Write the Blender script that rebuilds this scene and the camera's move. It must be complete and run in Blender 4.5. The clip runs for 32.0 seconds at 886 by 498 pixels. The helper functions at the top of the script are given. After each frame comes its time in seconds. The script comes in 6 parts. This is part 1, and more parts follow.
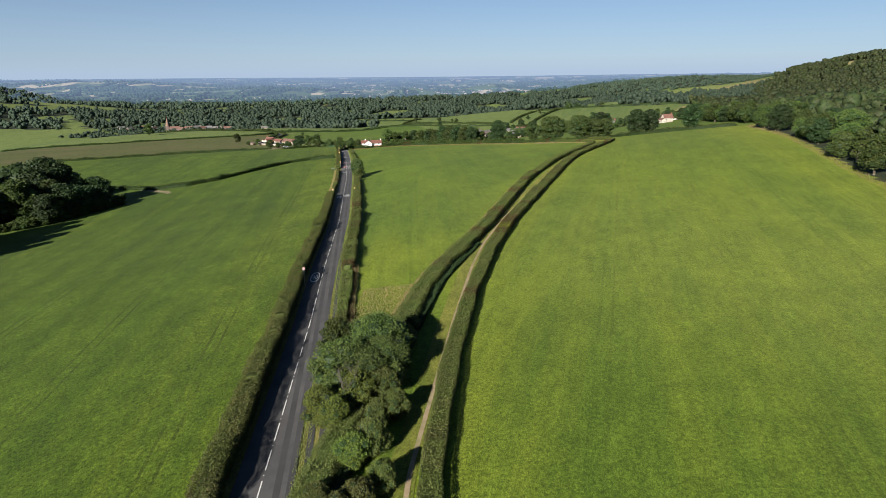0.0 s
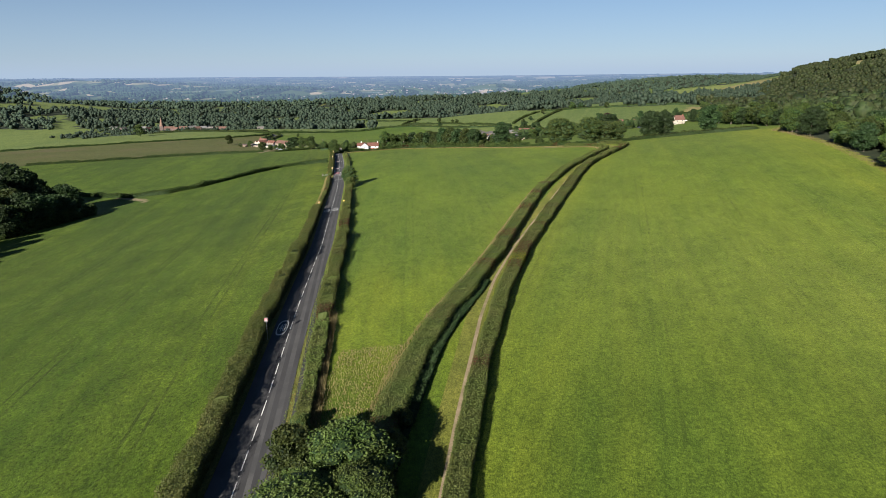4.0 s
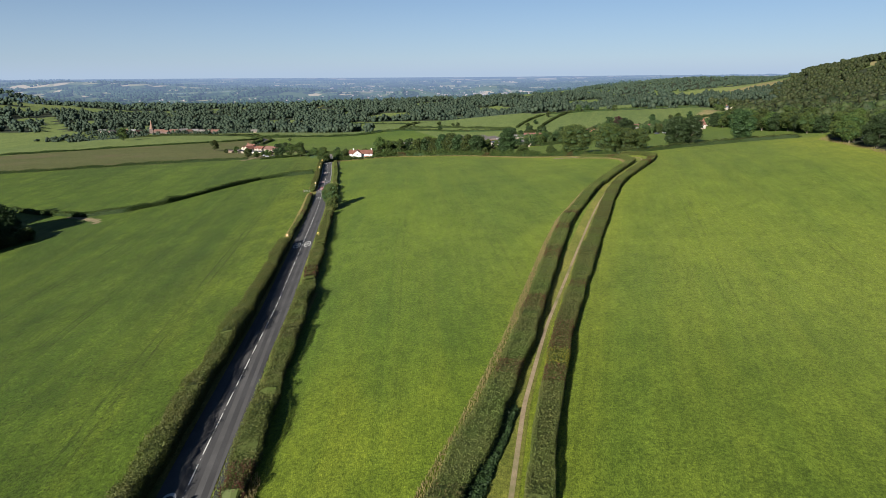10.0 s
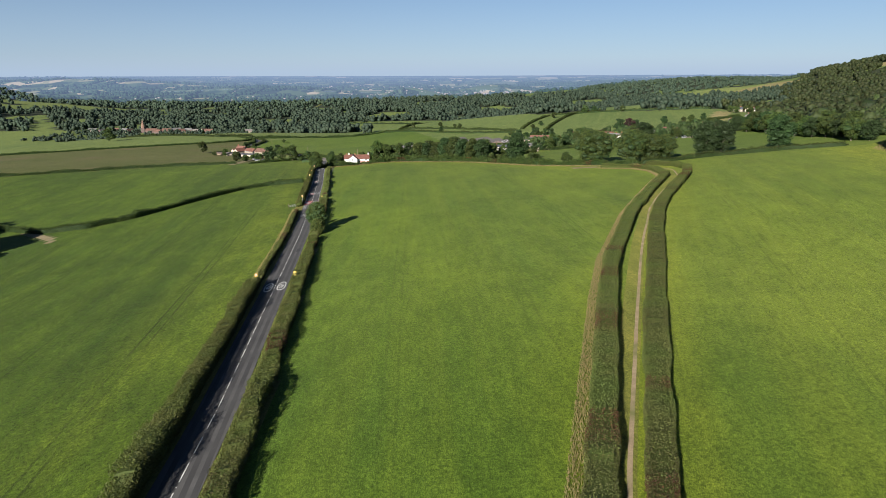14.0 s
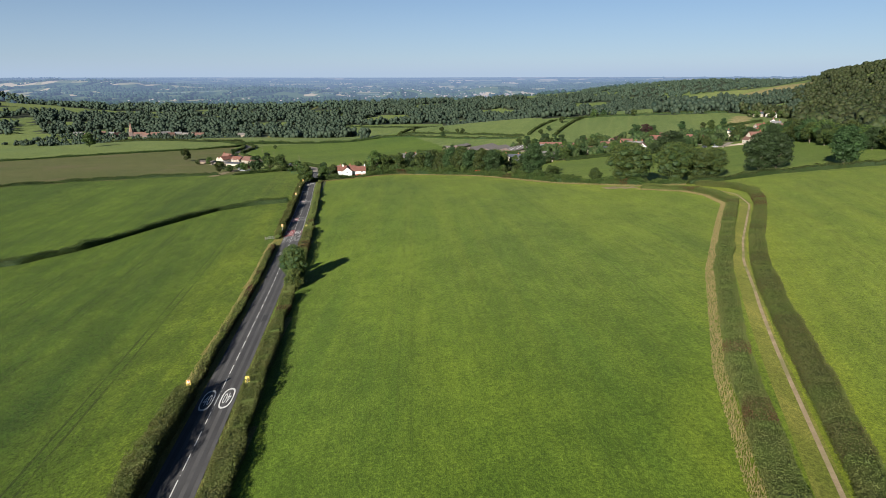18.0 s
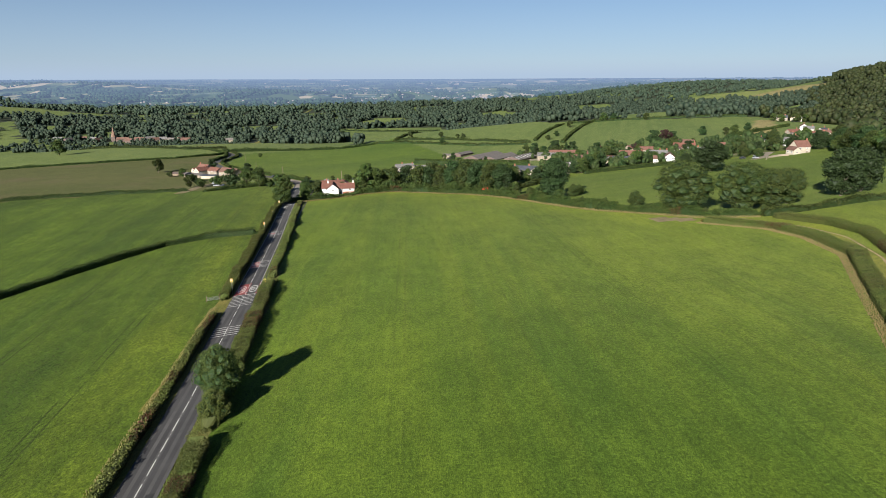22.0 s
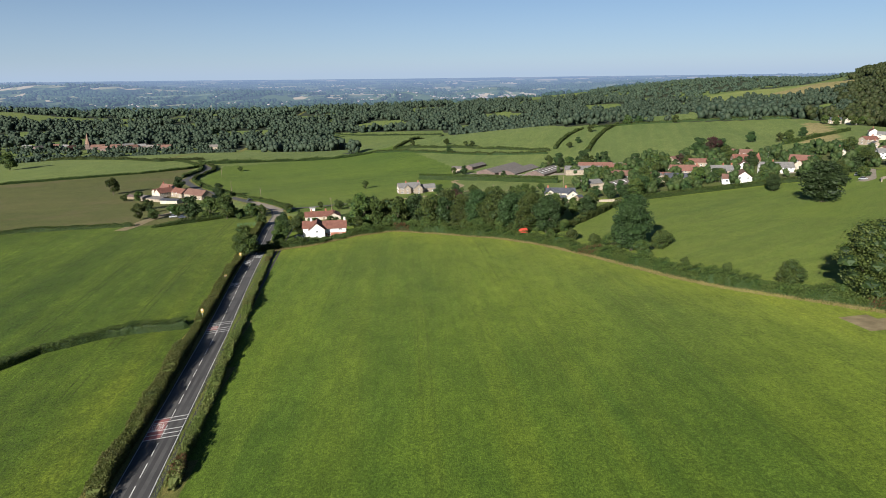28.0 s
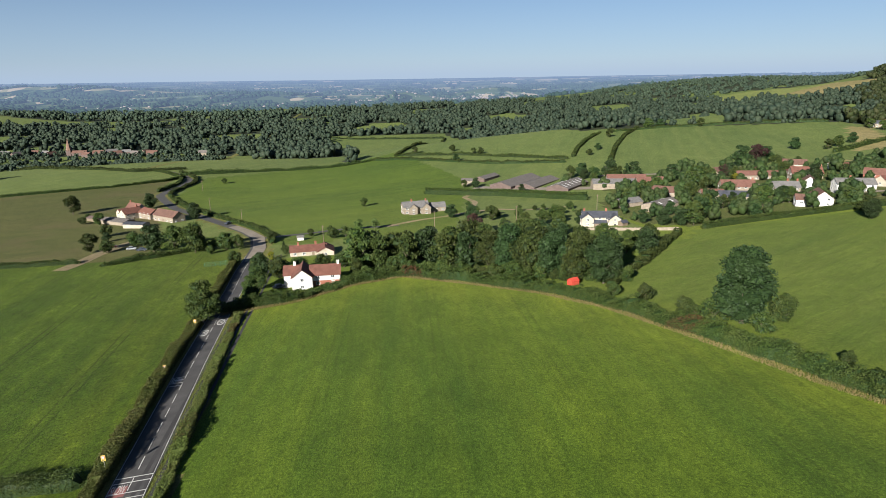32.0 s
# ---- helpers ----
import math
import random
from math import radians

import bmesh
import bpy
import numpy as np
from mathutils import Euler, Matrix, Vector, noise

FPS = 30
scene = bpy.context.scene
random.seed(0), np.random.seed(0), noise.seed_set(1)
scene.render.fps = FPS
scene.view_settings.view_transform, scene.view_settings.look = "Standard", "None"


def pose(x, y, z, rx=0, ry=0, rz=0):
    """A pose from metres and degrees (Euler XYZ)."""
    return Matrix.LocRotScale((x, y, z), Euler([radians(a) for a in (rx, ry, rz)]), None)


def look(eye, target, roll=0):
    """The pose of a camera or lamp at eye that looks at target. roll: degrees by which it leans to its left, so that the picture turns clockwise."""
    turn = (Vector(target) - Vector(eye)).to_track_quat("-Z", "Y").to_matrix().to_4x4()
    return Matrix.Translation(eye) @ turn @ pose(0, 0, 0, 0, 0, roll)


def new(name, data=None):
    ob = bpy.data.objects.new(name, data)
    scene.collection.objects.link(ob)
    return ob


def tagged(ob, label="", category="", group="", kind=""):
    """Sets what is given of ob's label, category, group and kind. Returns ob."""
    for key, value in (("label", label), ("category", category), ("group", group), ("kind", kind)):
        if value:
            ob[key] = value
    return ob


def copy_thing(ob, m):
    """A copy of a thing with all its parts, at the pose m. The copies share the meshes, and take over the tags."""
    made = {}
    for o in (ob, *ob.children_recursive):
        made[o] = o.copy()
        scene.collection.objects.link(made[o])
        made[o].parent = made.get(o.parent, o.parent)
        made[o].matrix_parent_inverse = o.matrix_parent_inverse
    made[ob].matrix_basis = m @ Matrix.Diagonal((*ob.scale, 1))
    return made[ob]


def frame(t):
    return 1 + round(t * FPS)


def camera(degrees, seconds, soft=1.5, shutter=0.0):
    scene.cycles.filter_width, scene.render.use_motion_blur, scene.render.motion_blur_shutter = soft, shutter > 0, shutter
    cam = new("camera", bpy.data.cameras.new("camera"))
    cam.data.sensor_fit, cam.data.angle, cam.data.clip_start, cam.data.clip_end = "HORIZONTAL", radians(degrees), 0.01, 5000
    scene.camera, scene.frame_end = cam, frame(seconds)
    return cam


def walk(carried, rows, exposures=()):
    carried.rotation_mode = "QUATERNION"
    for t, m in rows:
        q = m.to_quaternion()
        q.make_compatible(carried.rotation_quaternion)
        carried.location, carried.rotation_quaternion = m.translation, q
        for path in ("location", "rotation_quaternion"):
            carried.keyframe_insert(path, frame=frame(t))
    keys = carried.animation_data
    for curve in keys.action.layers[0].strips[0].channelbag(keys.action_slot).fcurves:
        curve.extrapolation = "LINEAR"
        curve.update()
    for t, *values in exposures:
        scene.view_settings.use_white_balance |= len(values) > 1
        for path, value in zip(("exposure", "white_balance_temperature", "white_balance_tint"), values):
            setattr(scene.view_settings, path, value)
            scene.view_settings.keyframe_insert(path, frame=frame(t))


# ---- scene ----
cam = camera(70.0, 32.0, soft=0.62)


def view(t, x, y, z, tilt, lean, turn):
    """One row of the flight: place, tilt, lean and turn in degrees."""
    return t, pose(x, y, z, tilt, 0, turn) @ pose(0, 0, 0, 0, 0, lean)


PATH = [
    view(0, 0.07, 0.25, 44.11, 74.39, -0.529, -3.638),
    view(1, 0.44, 7.3, 43.99, 74.368, -0.514, -3.646),
    view(2, 0.87, 14.65, 43.88, 74.351, -0.496, -3.65),
    view(3, 1.36, 22.32, 43.79, 74.345, -0.476, -3.651),
    view(4, 1.89, 30.27, 43.71, 74.351, -0.459, -3.652),
    view(5, 2.45, 38.45, 43.65, 74.369, -0.448, -3.656),
    view(6, 3.02, 46.74, 43.6, 74.396, -0.447, -3.662),
    view(7, 3.59, 54.92, 43.54, 74.427, -0.449, -3.66),
    view(8, 4.17, 62.89, 43.43, 74.454, -0.451, -3.646),
    view(9, 4.75, 70.95, 43.33, 74.47, -0.442, -3.632),
    view(10, 5.36, 79.41, 43.26, 74.467, -0.415, -3.632),
    view(11, 5.87, 88.38, 43.23, 74.447, -0.368, -3.645),
    view(12, 6.13, 97.91, 43.23, 74.412, -0.305, -3.664),
    view(13, 6.06, 108.08, 43.26, 74.375, -0.233, -3.687),
    view(14, 5.64, 119.01, 43.31, 74.354, -0.163, -3.712),
    view(15, 4.98, 130.8, 43.39, 74.36, -0.107, -3.743),
    view(16, 4.42, 143.52, 43.46, 74.39, -0.068, -3.783),
    view(17, 4.24, 157.17, 43.5, 74.438, -0.051, -3.835),
    view(18, 4.35, 171.5, 43.49, 74.493, -0.055, -3.889),
    view(19, 4.62, 186.22, 43.42, 74.542, -0.076, -3.934),
    view(20, 5.03, 201.27, 43.33, 74.58, -0.107, -3.973),
    view(21, 5.69, 216.72, 43.29, 74.606, -0.14, -4.019),
    view(22, 6.45, 232.5, 43.29, 74.619, -0.173, -4.072),
    view(23, 6.88, 248.4, 43.29, 74.623, -0.214, -4.123),
    view(24, 6.7, 264.21, 43.26, 74.619, -0.269, -4.163),
    view(25, 6.04, 279.85, 43.28, 74.609, -0.34, -4.196),
    view(26, 5.11, 295.28, 43.44, 74.59, -0.428, -4.225),
    view(27, 4.08, 310.66, 43.7, 74.565, -0.522, -4.249),
    view(28, 3.09, 326.26, 43.96, 74.534, -0.606, -4.269),
    view(29, 2.2, 342.09, 44.16, 74.507, -0.675, -4.289),
    view(30, 1.41, 358.0, 44.25, 74.496, -0.729, -4.315),
    view(31, 0.73, 373.88, 44.23, 74.51, -0.77, -4.354),
    view(32, 0.22, 389.71, 44.19, 74.547, -0.805, -4.403),
]
walk(cam, PATH, exposures=((0, 1.32, 6190, 10), (32, 1.32, 6190, 10)))

# ---- sky and sun ----
SUN_UP, SUN_TURN = 22.5, 211.0
world = bpy.data.worlds.new("sky")
scene.world = world
world.use_nodes = True
wn = world.node_tree.nodes
wl = world.node_tree.links
sky = wn.new("ShaderNodeTexSky")
sky.sky_type = "NISHITA"
sky.sun_disc = False
sky.sun_elevation, sky.sun_rotation = radians(SUN_UP), radians(SUN_TURN)
sky.altitude, sky.air_density, sky.dust_density, sky.ozone_density = 2200, 1.0, 0.0, 4.0
veil = wn.new("ShaderNodeMix")
veil.data_type = "RGBA"
height = wn.new("ShaderNodeSeparateXYZ")
wl.new(wn.new("ShaderNodeTexCoord").outputs["Generated"], height.inputs["Vector"])
thin = wn.new("ShaderNodeValToRGB")
for k, (p, v) in enumerate([(0.0, 0.92), (0.022, 0.62), (0.1, 0.34), (0.4, 0.0)]):
    e = thin.color_ramp.elements[k] if k < 2 else thin.color_ramp.elements.new(p)
    e.position, e.color = p, (v, v, v, 1.0)
wl.new(height.outputs["Z"], thin.inputs["Fac"])
wl.new(thin.outputs["Color"], veil.inputs[0])
veil.inputs[7].default_value = (6.0, 7.5, 9.5, 1.0)
wl.new(sky.outputs["Color"], veil.inputs[6])
wl.new(veil.outputs[2], wn["Background"].inputs["Color"])
wn["Background"].inputs["Strength"].default_value = 0.0295
lamp = bpy.data.lights.new("sun", "SUN")
lamp.energy, lamp.angle, lamp.color = 5.0, radians(0.53), (1.0, 0.93, 0.82)
sun = new("sun", lamp)
sun_way = Vector((math.sin(radians(SUN_TURN)) * math.cos(radians(SUN_UP)), math.cos(radians(SUN_TURN)) * math.cos(radians(SUN_UP)), math.sin(radians(SUN_UP))))
sun.matrix_world = look(sun_way * 500, (0, 0, 0))


# ---- materials ----
def shader(name, rough=0.85, metal=0.0, spec=0.3):
    m = bpy.data.materials.new(name)
    m.use_nodes = True
    b = m.node_tree.nodes["Principled BSDF"]
    b.inputs["Roughness"].default_value, b.inputs["Metallic"].default_value = rough, metal
    b.inputs["Specular IOR Level"].default_value = spec
    return m, m.node_tree.nodes, m.node_tree.links, b


def rgb(c):
    return (c[0], c[1], c[2], 1.0)


def noise_node(n, l, vec, scale, detail=4.0, rough=0.55, stretch=None):
    t = n.new("ShaderNodeTexNoise")
    t.inputs["Scale"].default_value, t.inputs["Detail"].default_value, t.inputs["Roughness"].default_value = scale, detail, rough
    if stretch:
        mp = n.new("ShaderNodeMapping")
        mp.inputs["Scale"].default_value = stretch
        l.new(vec, mp.inputs["Vector"])
        vec = mp.outputs["Vector"]
    l.new(vec, t.inputs["Vector"])
    return t.outputs["Fac"]


def ramp_node(n, l, fac, lo, hi, a, b):
    r = n.new("ShaderNodeValToRGB")
    r.color_ramp.elements[0].position, r.color_ramp.elements[1].position = lo, hi
    r.color_ramp.elements[0].color, r.color_ramp.elements[1].color = rgb(a), rgb(b)
    l.new(fac, r.inputs["Fac"])
    return r.outputs["Color"]


def mix_node(n, l, fac, a, b, how="MIX"):
    x = n.new("ShaderNodeMix")
    x.data_type, x.blend_type = "RGBA", how
    for sock, v in ((x.inputs[0], fac), (x.inputs[6], a), (x.inputs[7], b)):
        if isinstance(v, (int, float)):
            sock.default_value = v
        elif isinstance(v, tuple):
            sock.default_value = rgb(v)
        else:
            l.new(v, sock)
    return x.outputs[2]


def bump_node(n, l, bsdf, height, strength, dist):
    b = n.new("ShaderNodeBump")
    b.inputs["Strength"].default_value, b.inputs["Distance"].default_value = strength, dist
    l.new(height, b.inputs["Height"])
    l.new(b.outputs["Normal"], bsdf.inputs["Normal"])


def surface(name, a, b, scale=1.0, fine=8.0, rough=0.85, bump=0.3, dist=0.02, stain=None, metal=0.0, spec=0.3, vary=0.0):
    """Two tones mixed by coarse noise, fine grain, relief and a change of tone from piece to piece."""
    m, n, l, s = shader(name, rough, metal, spec)
    co = n.new("ShaderNodeTexCoord").outputs["Object"]
    col = ramp_node(n, l, noise_node(n, l, co, scale), 0.35, 0.68, a, b)
    grain = noise_node(n, l, co, fine, 3.0)
    col = mix_node(n, l, 0.25, col, ramp_node(n, l, grain, 0.3, 0.7, (0.3, 0.3, 0.3), (1.5, 1.5, 1.5)), "MULTIPLY")
    if stain:
        col = mix_node(n, l, ramp_node(n, l, noise_node(n, l, co, scale * 0.31, 5.0), 0.5, 0.72, (0, 0, 0), (1, 1, 1)), col, stain)
    if vary:
        info = n.new("ShaderNodeObjectInfo")
        h = n.new("ShaderNodeHueSaturation")
        for sock, lo, hi in (("Hue", 0.5 - 0.04 * vary, 0.5 + 0.03 * vary), ("Value", 1 - 0.4 * vary, 1 + 0.4 * vary)):
            r = n.new("ShaderNodeMapRange")
            r.inputs["To Min"].default_value, r.inputs["To Max"].default_value = lo, hi
            l.new(info.outputs["Random"], r.inputs["Value"])
            l.new(r.outputs["Result"], h.inputs[sock])
        l.new(col, h.inputs["Color"])
        col = h.outputs["Color"]
    l.new(col, s.inputs["Base Color"])
    bump_node(n, l, s, grain, bump, dist)
    return m


def foliage(name, dark, light, tint=None, island=True, shine=0.25):
    """Leaves: tone per leaf, per plant and in patches, with some light through the leaf."""
    m, n, l, s = shader(name, 0.65, 0.0, shine)
    geo = n.new("ShaderNodeNewGeometry")
    col = ramp_node(n, l, geo.outputs["Random Per Island"], 0.0, 1.0, dark, light)
    patch = noise_node(n, l, geo.outputs["Position"], 0.22, 4.0)
    col = mix_node(n, l, ramp_node(n, l, patch, 0.42, 0.62, (0, 0, 0), (0.6, 0.6, 0.6)), col, tint or light)
    info = n.new("ShaderNodeObjectInfo")
    h = n.new("ShaderNodeHueSaturation")
    for sock, lo, hi in (("Hue", 0.485, 0.515), ("Value", 0.75, 1.3)):
        r = n.new("ShaderNodeMapRange")
        r.inputs["To Min"].default_value, r.inputs["To Max"].default_value = lo, hi
        l.new(info.outputs["Random"], r.inputs["Value"])
        l.new(r.outputs["Result"], h.inputs[sock])
    l.new(col, h.inputs["Color"])
    l.new(h.outputs["Color"], s.inputs["Base Color"])
    tr = n.new("ShaderNodeBsdfTranslucent")
    l.new(h.outputs["Color"], tr.inputs["Color"])
    mx = n.new("ShaderNodeMixShader")
    mx.inputs["Fac"].default_value = 0.25
    l.new(s.outputs["BSDF"], mx.inputs[1])
    l.new(tr.outputs["BSDF"], mx.inputs[2])
    l.new(mx.outputs["Shader"], n["Material Output"].inputs["Surface"])
    return m


def field(name, dark, mid, pale, turn, patch=0.012, rows=0.35, blotch=None, tram=0.0, clump=0.42):
    """A crop field: broad patches, drilled rows, tussocks and single gaps."""
    m, n, l, s = shader(name, 0.9, 0.0, 0.12)
    co = n.new("ShaderNodeTexCoord").outputs["Object"]
    mp = n.new("ShaderNodeMapping")
    mp.inputs["Rotation"].default_value = (0, 0, radians(turn))
    l.new(co, mp.inputs["Vector"])
    v = mp.outputs["Vector"]
    broad = noise_node(n, l, v, patch, 5.0, 0.6, (1.0, 0.35, 1.0))
    col = ramp_node(n, l, broad, 0.34, 0.62, dark, mid)
    lane = noise_node(n, l, v, 0.16, 3.0, 0.5, (1.0, 0.025, 0.0))
    col = mix_node(n, l, ramp_node(n, l, lane, 0.42, 0.66, (0, 0, 0), (rows, rows, rows)), col, pale)
    drill = noise_node(n, l, v, 0.9, 2.0, 0.5, (1.0, 0.05, 0.0))
    col = mix_node(n, l, 0.2, col, ramp_node(n, l, drill, 0.35, 0.65, (0.62, 0.66, 0.6), (1.3, 1.26, 1.3)), "MULTIPLY")
    # Mottle, wisps and tufts: crop tone, plus shadow painted between lodged clumps.
    mottle = noise_node(n, l, v, 0.09, 5.0, 0.65, (1.0, 0.6, 1.0))
    col = mix_node(n, l, clump * 0.85, col, ramp_node(n, l, mottle, 0.36, 0.64, (0.62, 0.7, 0.66), (1.34, 1.26, 1.26)), "MULTIPLY")
    wisp = noise_node(n, l, v, 0.5, 4.0, 0.7, (1.0, 0.45, 1.0))
    col = mix_node(n, l, clump * 0.62, col, ramp_node(n, l, wisp, 0.36, 0.64, (0.55, 0.62, 0.58), (1.42, 1.36, 1.34)), "MULTIPLY")
    tuft = noise_node(n, l, v, 2.2, 6.0, 0.75, (1.0, 0.75, 1.0))
    col = mix_node(n, l, clump, col, ramp_node(n, l, tuft, 0.38, 0.62, (0.3, 0.36, 0.32), (1.6, 1.56, 1.5)), "MULTIPLY")
    blade = noise_node(n, l, v, 7.0, 3.0, 0.7, (1.0, 0.5, 1.0))
    col = mix_node(n, l, 0.5, col, ramp_node(n, l, blade, 0.4, 0.6, (0.4, 0.46, 0.4), (1.55, 1.5, 1.45)), "MULTIPLY")
    ripe = n.new("ShaderNodeAttribute")
    ripe.attribute_name = "ripeness"
    worn = n.new("ShaderNodeMath")
    worn.operation = "MULTIPLY"
    l.new(ripe.outputs["Fac"], worn.inputs[0])
    l.new(ramp_node(n, l, noise_node(n, l, v, 0.11, 5.0, 0.6, (1.0, 0.4, 1.0)), 0.3, 0.7, (0.35, 0.35, 0.35), (1, 1, 1)), worn.inputs[1])
    col = mix_node(n, l, worn.outputs[0], col, mix_node(n, l, 1.0, col, (1.75, 1.4, 1.15), "MULTIPLY"))
    if tram:
        ax = n.new("ShaderNodeSeparateXYZ")
        l.new(v, ax.inputs["Vector"])
        last = ax.outputs["X"]
        for op, k in (("PINGPONG", 12.0), ("SUBTRACT", 1.0), ("ABSOLUTE", 0.0), ("LESS_THAN", 0.24)):
            q = n.new("ShaderNodeMath")
            q.operation = op
            q.inputs[1].default_value = k
            l.new(last, q.inputs[0])
            last = q.outputs[0]
        q = n.new("ShaderNodeMath")
        q.operation = "MULTIPLY"
        l.new(last, q.inputs[0])
        l.new(ramp_node(n, l, noise_node(n, l, v, 0.05, 4.0), 0.36, 0.62, (0, 0, 0), (tram, tram, tram)), q.inputs[1])
        col = mix_node(n, l, q.outputs[0], col, (0.010, 0.018, 0.004))
    if blotch:
        col = mix_node(n, l, ramp_node(n, l, noise_node(n, l, co, patch * 1.7, 6.0, 0.65), 0.52, 0.7, (0, 0, 0), (0.75, 0.75, 0.75)), col, blotch)
    l.new(col, s.inputs["Base Color"])
    s.inputs["Sheen Weight"].default_value, s.inputs["Sheen Roughness"].default_value = 0.048, 0.3
    s.inputs["Sheen Tint"].default_value = (1.0, 0.97, 0.32, 1)
    bump_node(n, l, s, tuft, 0.55, 0.3)
    return m


CROP_L = field("crop_left", (0.02408, 0.05339, 0.00612), (0.04698, 0.08352, 0.00756), (0.08844, 0.1232, 0.0108), -5, 0.016, 0.26, None, 0.6, 0.74)
CROP_M = field("crop_middle", (0.0425, 0.0845, 0.0107), (0.0818, 0.1272, 0.0111), (0.1300, 0.1615, 0.0145), 1, 0.016, 0.22, None, 0.2, 0.5)
CROP_R = field("crop_right", (0.05666, 0.0988, 0.01129), (0.09942, 0.1405, 0.01263), (0.1542, 0.1783, 0.01715), 19, 0.016, 0.24, None, 0.2, 0.5)
PASTURE = field("pasture", (0.03848, 0.07695, 0.01035), (0.06413, 0.1055, 0.0126), (0.09828, 0.1283, 0.0189), 60, 0.015, 0.25)
# Blue raised in this grass to paint in the haze of distance.
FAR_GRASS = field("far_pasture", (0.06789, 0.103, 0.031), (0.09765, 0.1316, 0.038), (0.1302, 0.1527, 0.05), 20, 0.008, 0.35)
STUBBLE = field("bare_crop", (0.04721, 0.05782, 0.0181), (0.06616, 0.06739, 0.02686), (0.07326, 0.07949, 0.02584), 70, 0.012, 0.3, (0.08976, 0.06502, 0.04131))
LUSH = field("pale_pasture", (0.12, 0.15, 0.045), (0.16, 0.18, 0.055), (0.2, 0.2, 0.07), 0, 0.01, 0.3)
STRAW = field("straw_field", (0.1612, 0.1398, 0.05879), (0.2198, 0.1817, 0.0839), (0.2492, 0.1888, 0.109), 0, 0.01, 0.3)
ROUGH = field("rough_grass", (0.0638, 0.0736, 0.0182), (0.1277, 0.1204, 0.0395), (0.166, 0.1471, 0.0547), 0, 0.12, 0.4, (0.0638, 0.0936, 0.0152))
VERGE = field("verge_grass", (0.08294, 0.1043, 0.01474), (0.1411, 0.1445, 0.02673), (0.1992, 0.1685, 0.04686), 0, 0.15, 0.3)
GARDEN = field("garden_ground", (0.026, 0.044, 0.012), (0.052, 0.075, 0.018), (0.09, 0.085, 0.04), 30, 0.06, 0.3, (0.07, 0.055, 0.03))
# Near-black litter, with the shade under the trees put into its colour.
FLOOR = surface("shaded_wood_floor", (0.012, 0.02, 0.006), (0.03, 0.035, 0.012), 0.2, 2.0)
EARTH = surface("bare_earth", (0.1445, 0.1127, 0.05962), (0.2347, 0.1878, 0.1033), 0.4, 4.0, 0.95, 0.5, 0.1)
LEAF = foliage("hedge_leaf", (0.048, 0.06588, 0.0132), (0.0936, 0.1147, 0.024), (0.0984, 0.0976, 0.0288))
LEAF_LIGHT = foliage("light_leaf", (0.045, 0.070, 0.010), (0.115, 0.150, 0.024), (0.10, 0.12, 0.02))
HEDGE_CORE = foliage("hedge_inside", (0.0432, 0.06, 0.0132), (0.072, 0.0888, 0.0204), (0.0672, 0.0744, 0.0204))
LEAF_RED = foliage("red_leaf", (0.048, 0.019, 0.0108), (0.098, 0.038, 0.0202), (0.0433, 0.0397, 0.013))
LEAF_OLIVE = foliage("olive_leaf", (0.04693, 0.04104, 0.0138), (0.09386, 0.08289, 0.02604), (0.04693, 0.05846, 0.0138))
LEAF_YEL = foliage("yellow_leaf", (0.0867, 0.0939, 0.0072), (0.2023, 0.1734, 0.0144), (0.0433, 0.0722, 0.0108))
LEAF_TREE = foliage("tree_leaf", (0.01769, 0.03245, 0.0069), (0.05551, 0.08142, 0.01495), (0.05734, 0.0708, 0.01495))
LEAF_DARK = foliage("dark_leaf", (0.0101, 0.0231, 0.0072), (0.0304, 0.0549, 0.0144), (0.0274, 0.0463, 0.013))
LEAF_DRY = foliage("dry_grass_blade", (0.13, 0.105, 0.042), (0.25, 0.20, 0.085), (0.17, 0.145, 0.055))
BARK = surface("bark", (0.06, 0.05, 0.035), (0.13, 0.11, 0.08), 3.0, 20.0, 0.9, 0.6, 0.03)
TAR = surface("asphalt", (0.0542, 0.0523, 0.0511), (0.0797, 0.0765, 0.0734), 0.25, 14.0, 0.9, 0.2, 0.01, (0.0637, 0.0606, 0.0574))
TAR_PALE = surface("worn_asphalt", (0.20, 0.168, 0.132), (0.26, 0.22, 0.175), 0.3, 14.0, 0.9, 0.2, 0.01)
PAINT = surface("road_paint", (0.445, 0.4369, 0.4046), (0.6068, 0.5987, 0.5664), 0.8, 18.0, 0.7, 0.1, 0.003)
PAINT_RED = surface("red_surfacing", (0.2023, 0.0361, 0.0361), (0.2601, 0.0614, 0.0542), 0.6, 16.0, 0.85, 0.1, 0.005)
TRACK = surface("track_grit", (0.22, 0.165, 0.095), (0.30, 0.23, 0.14), 0.5, 6.0, 0.95, 0.4, 0.03, (0.1156, 0.1228, 0.0361))

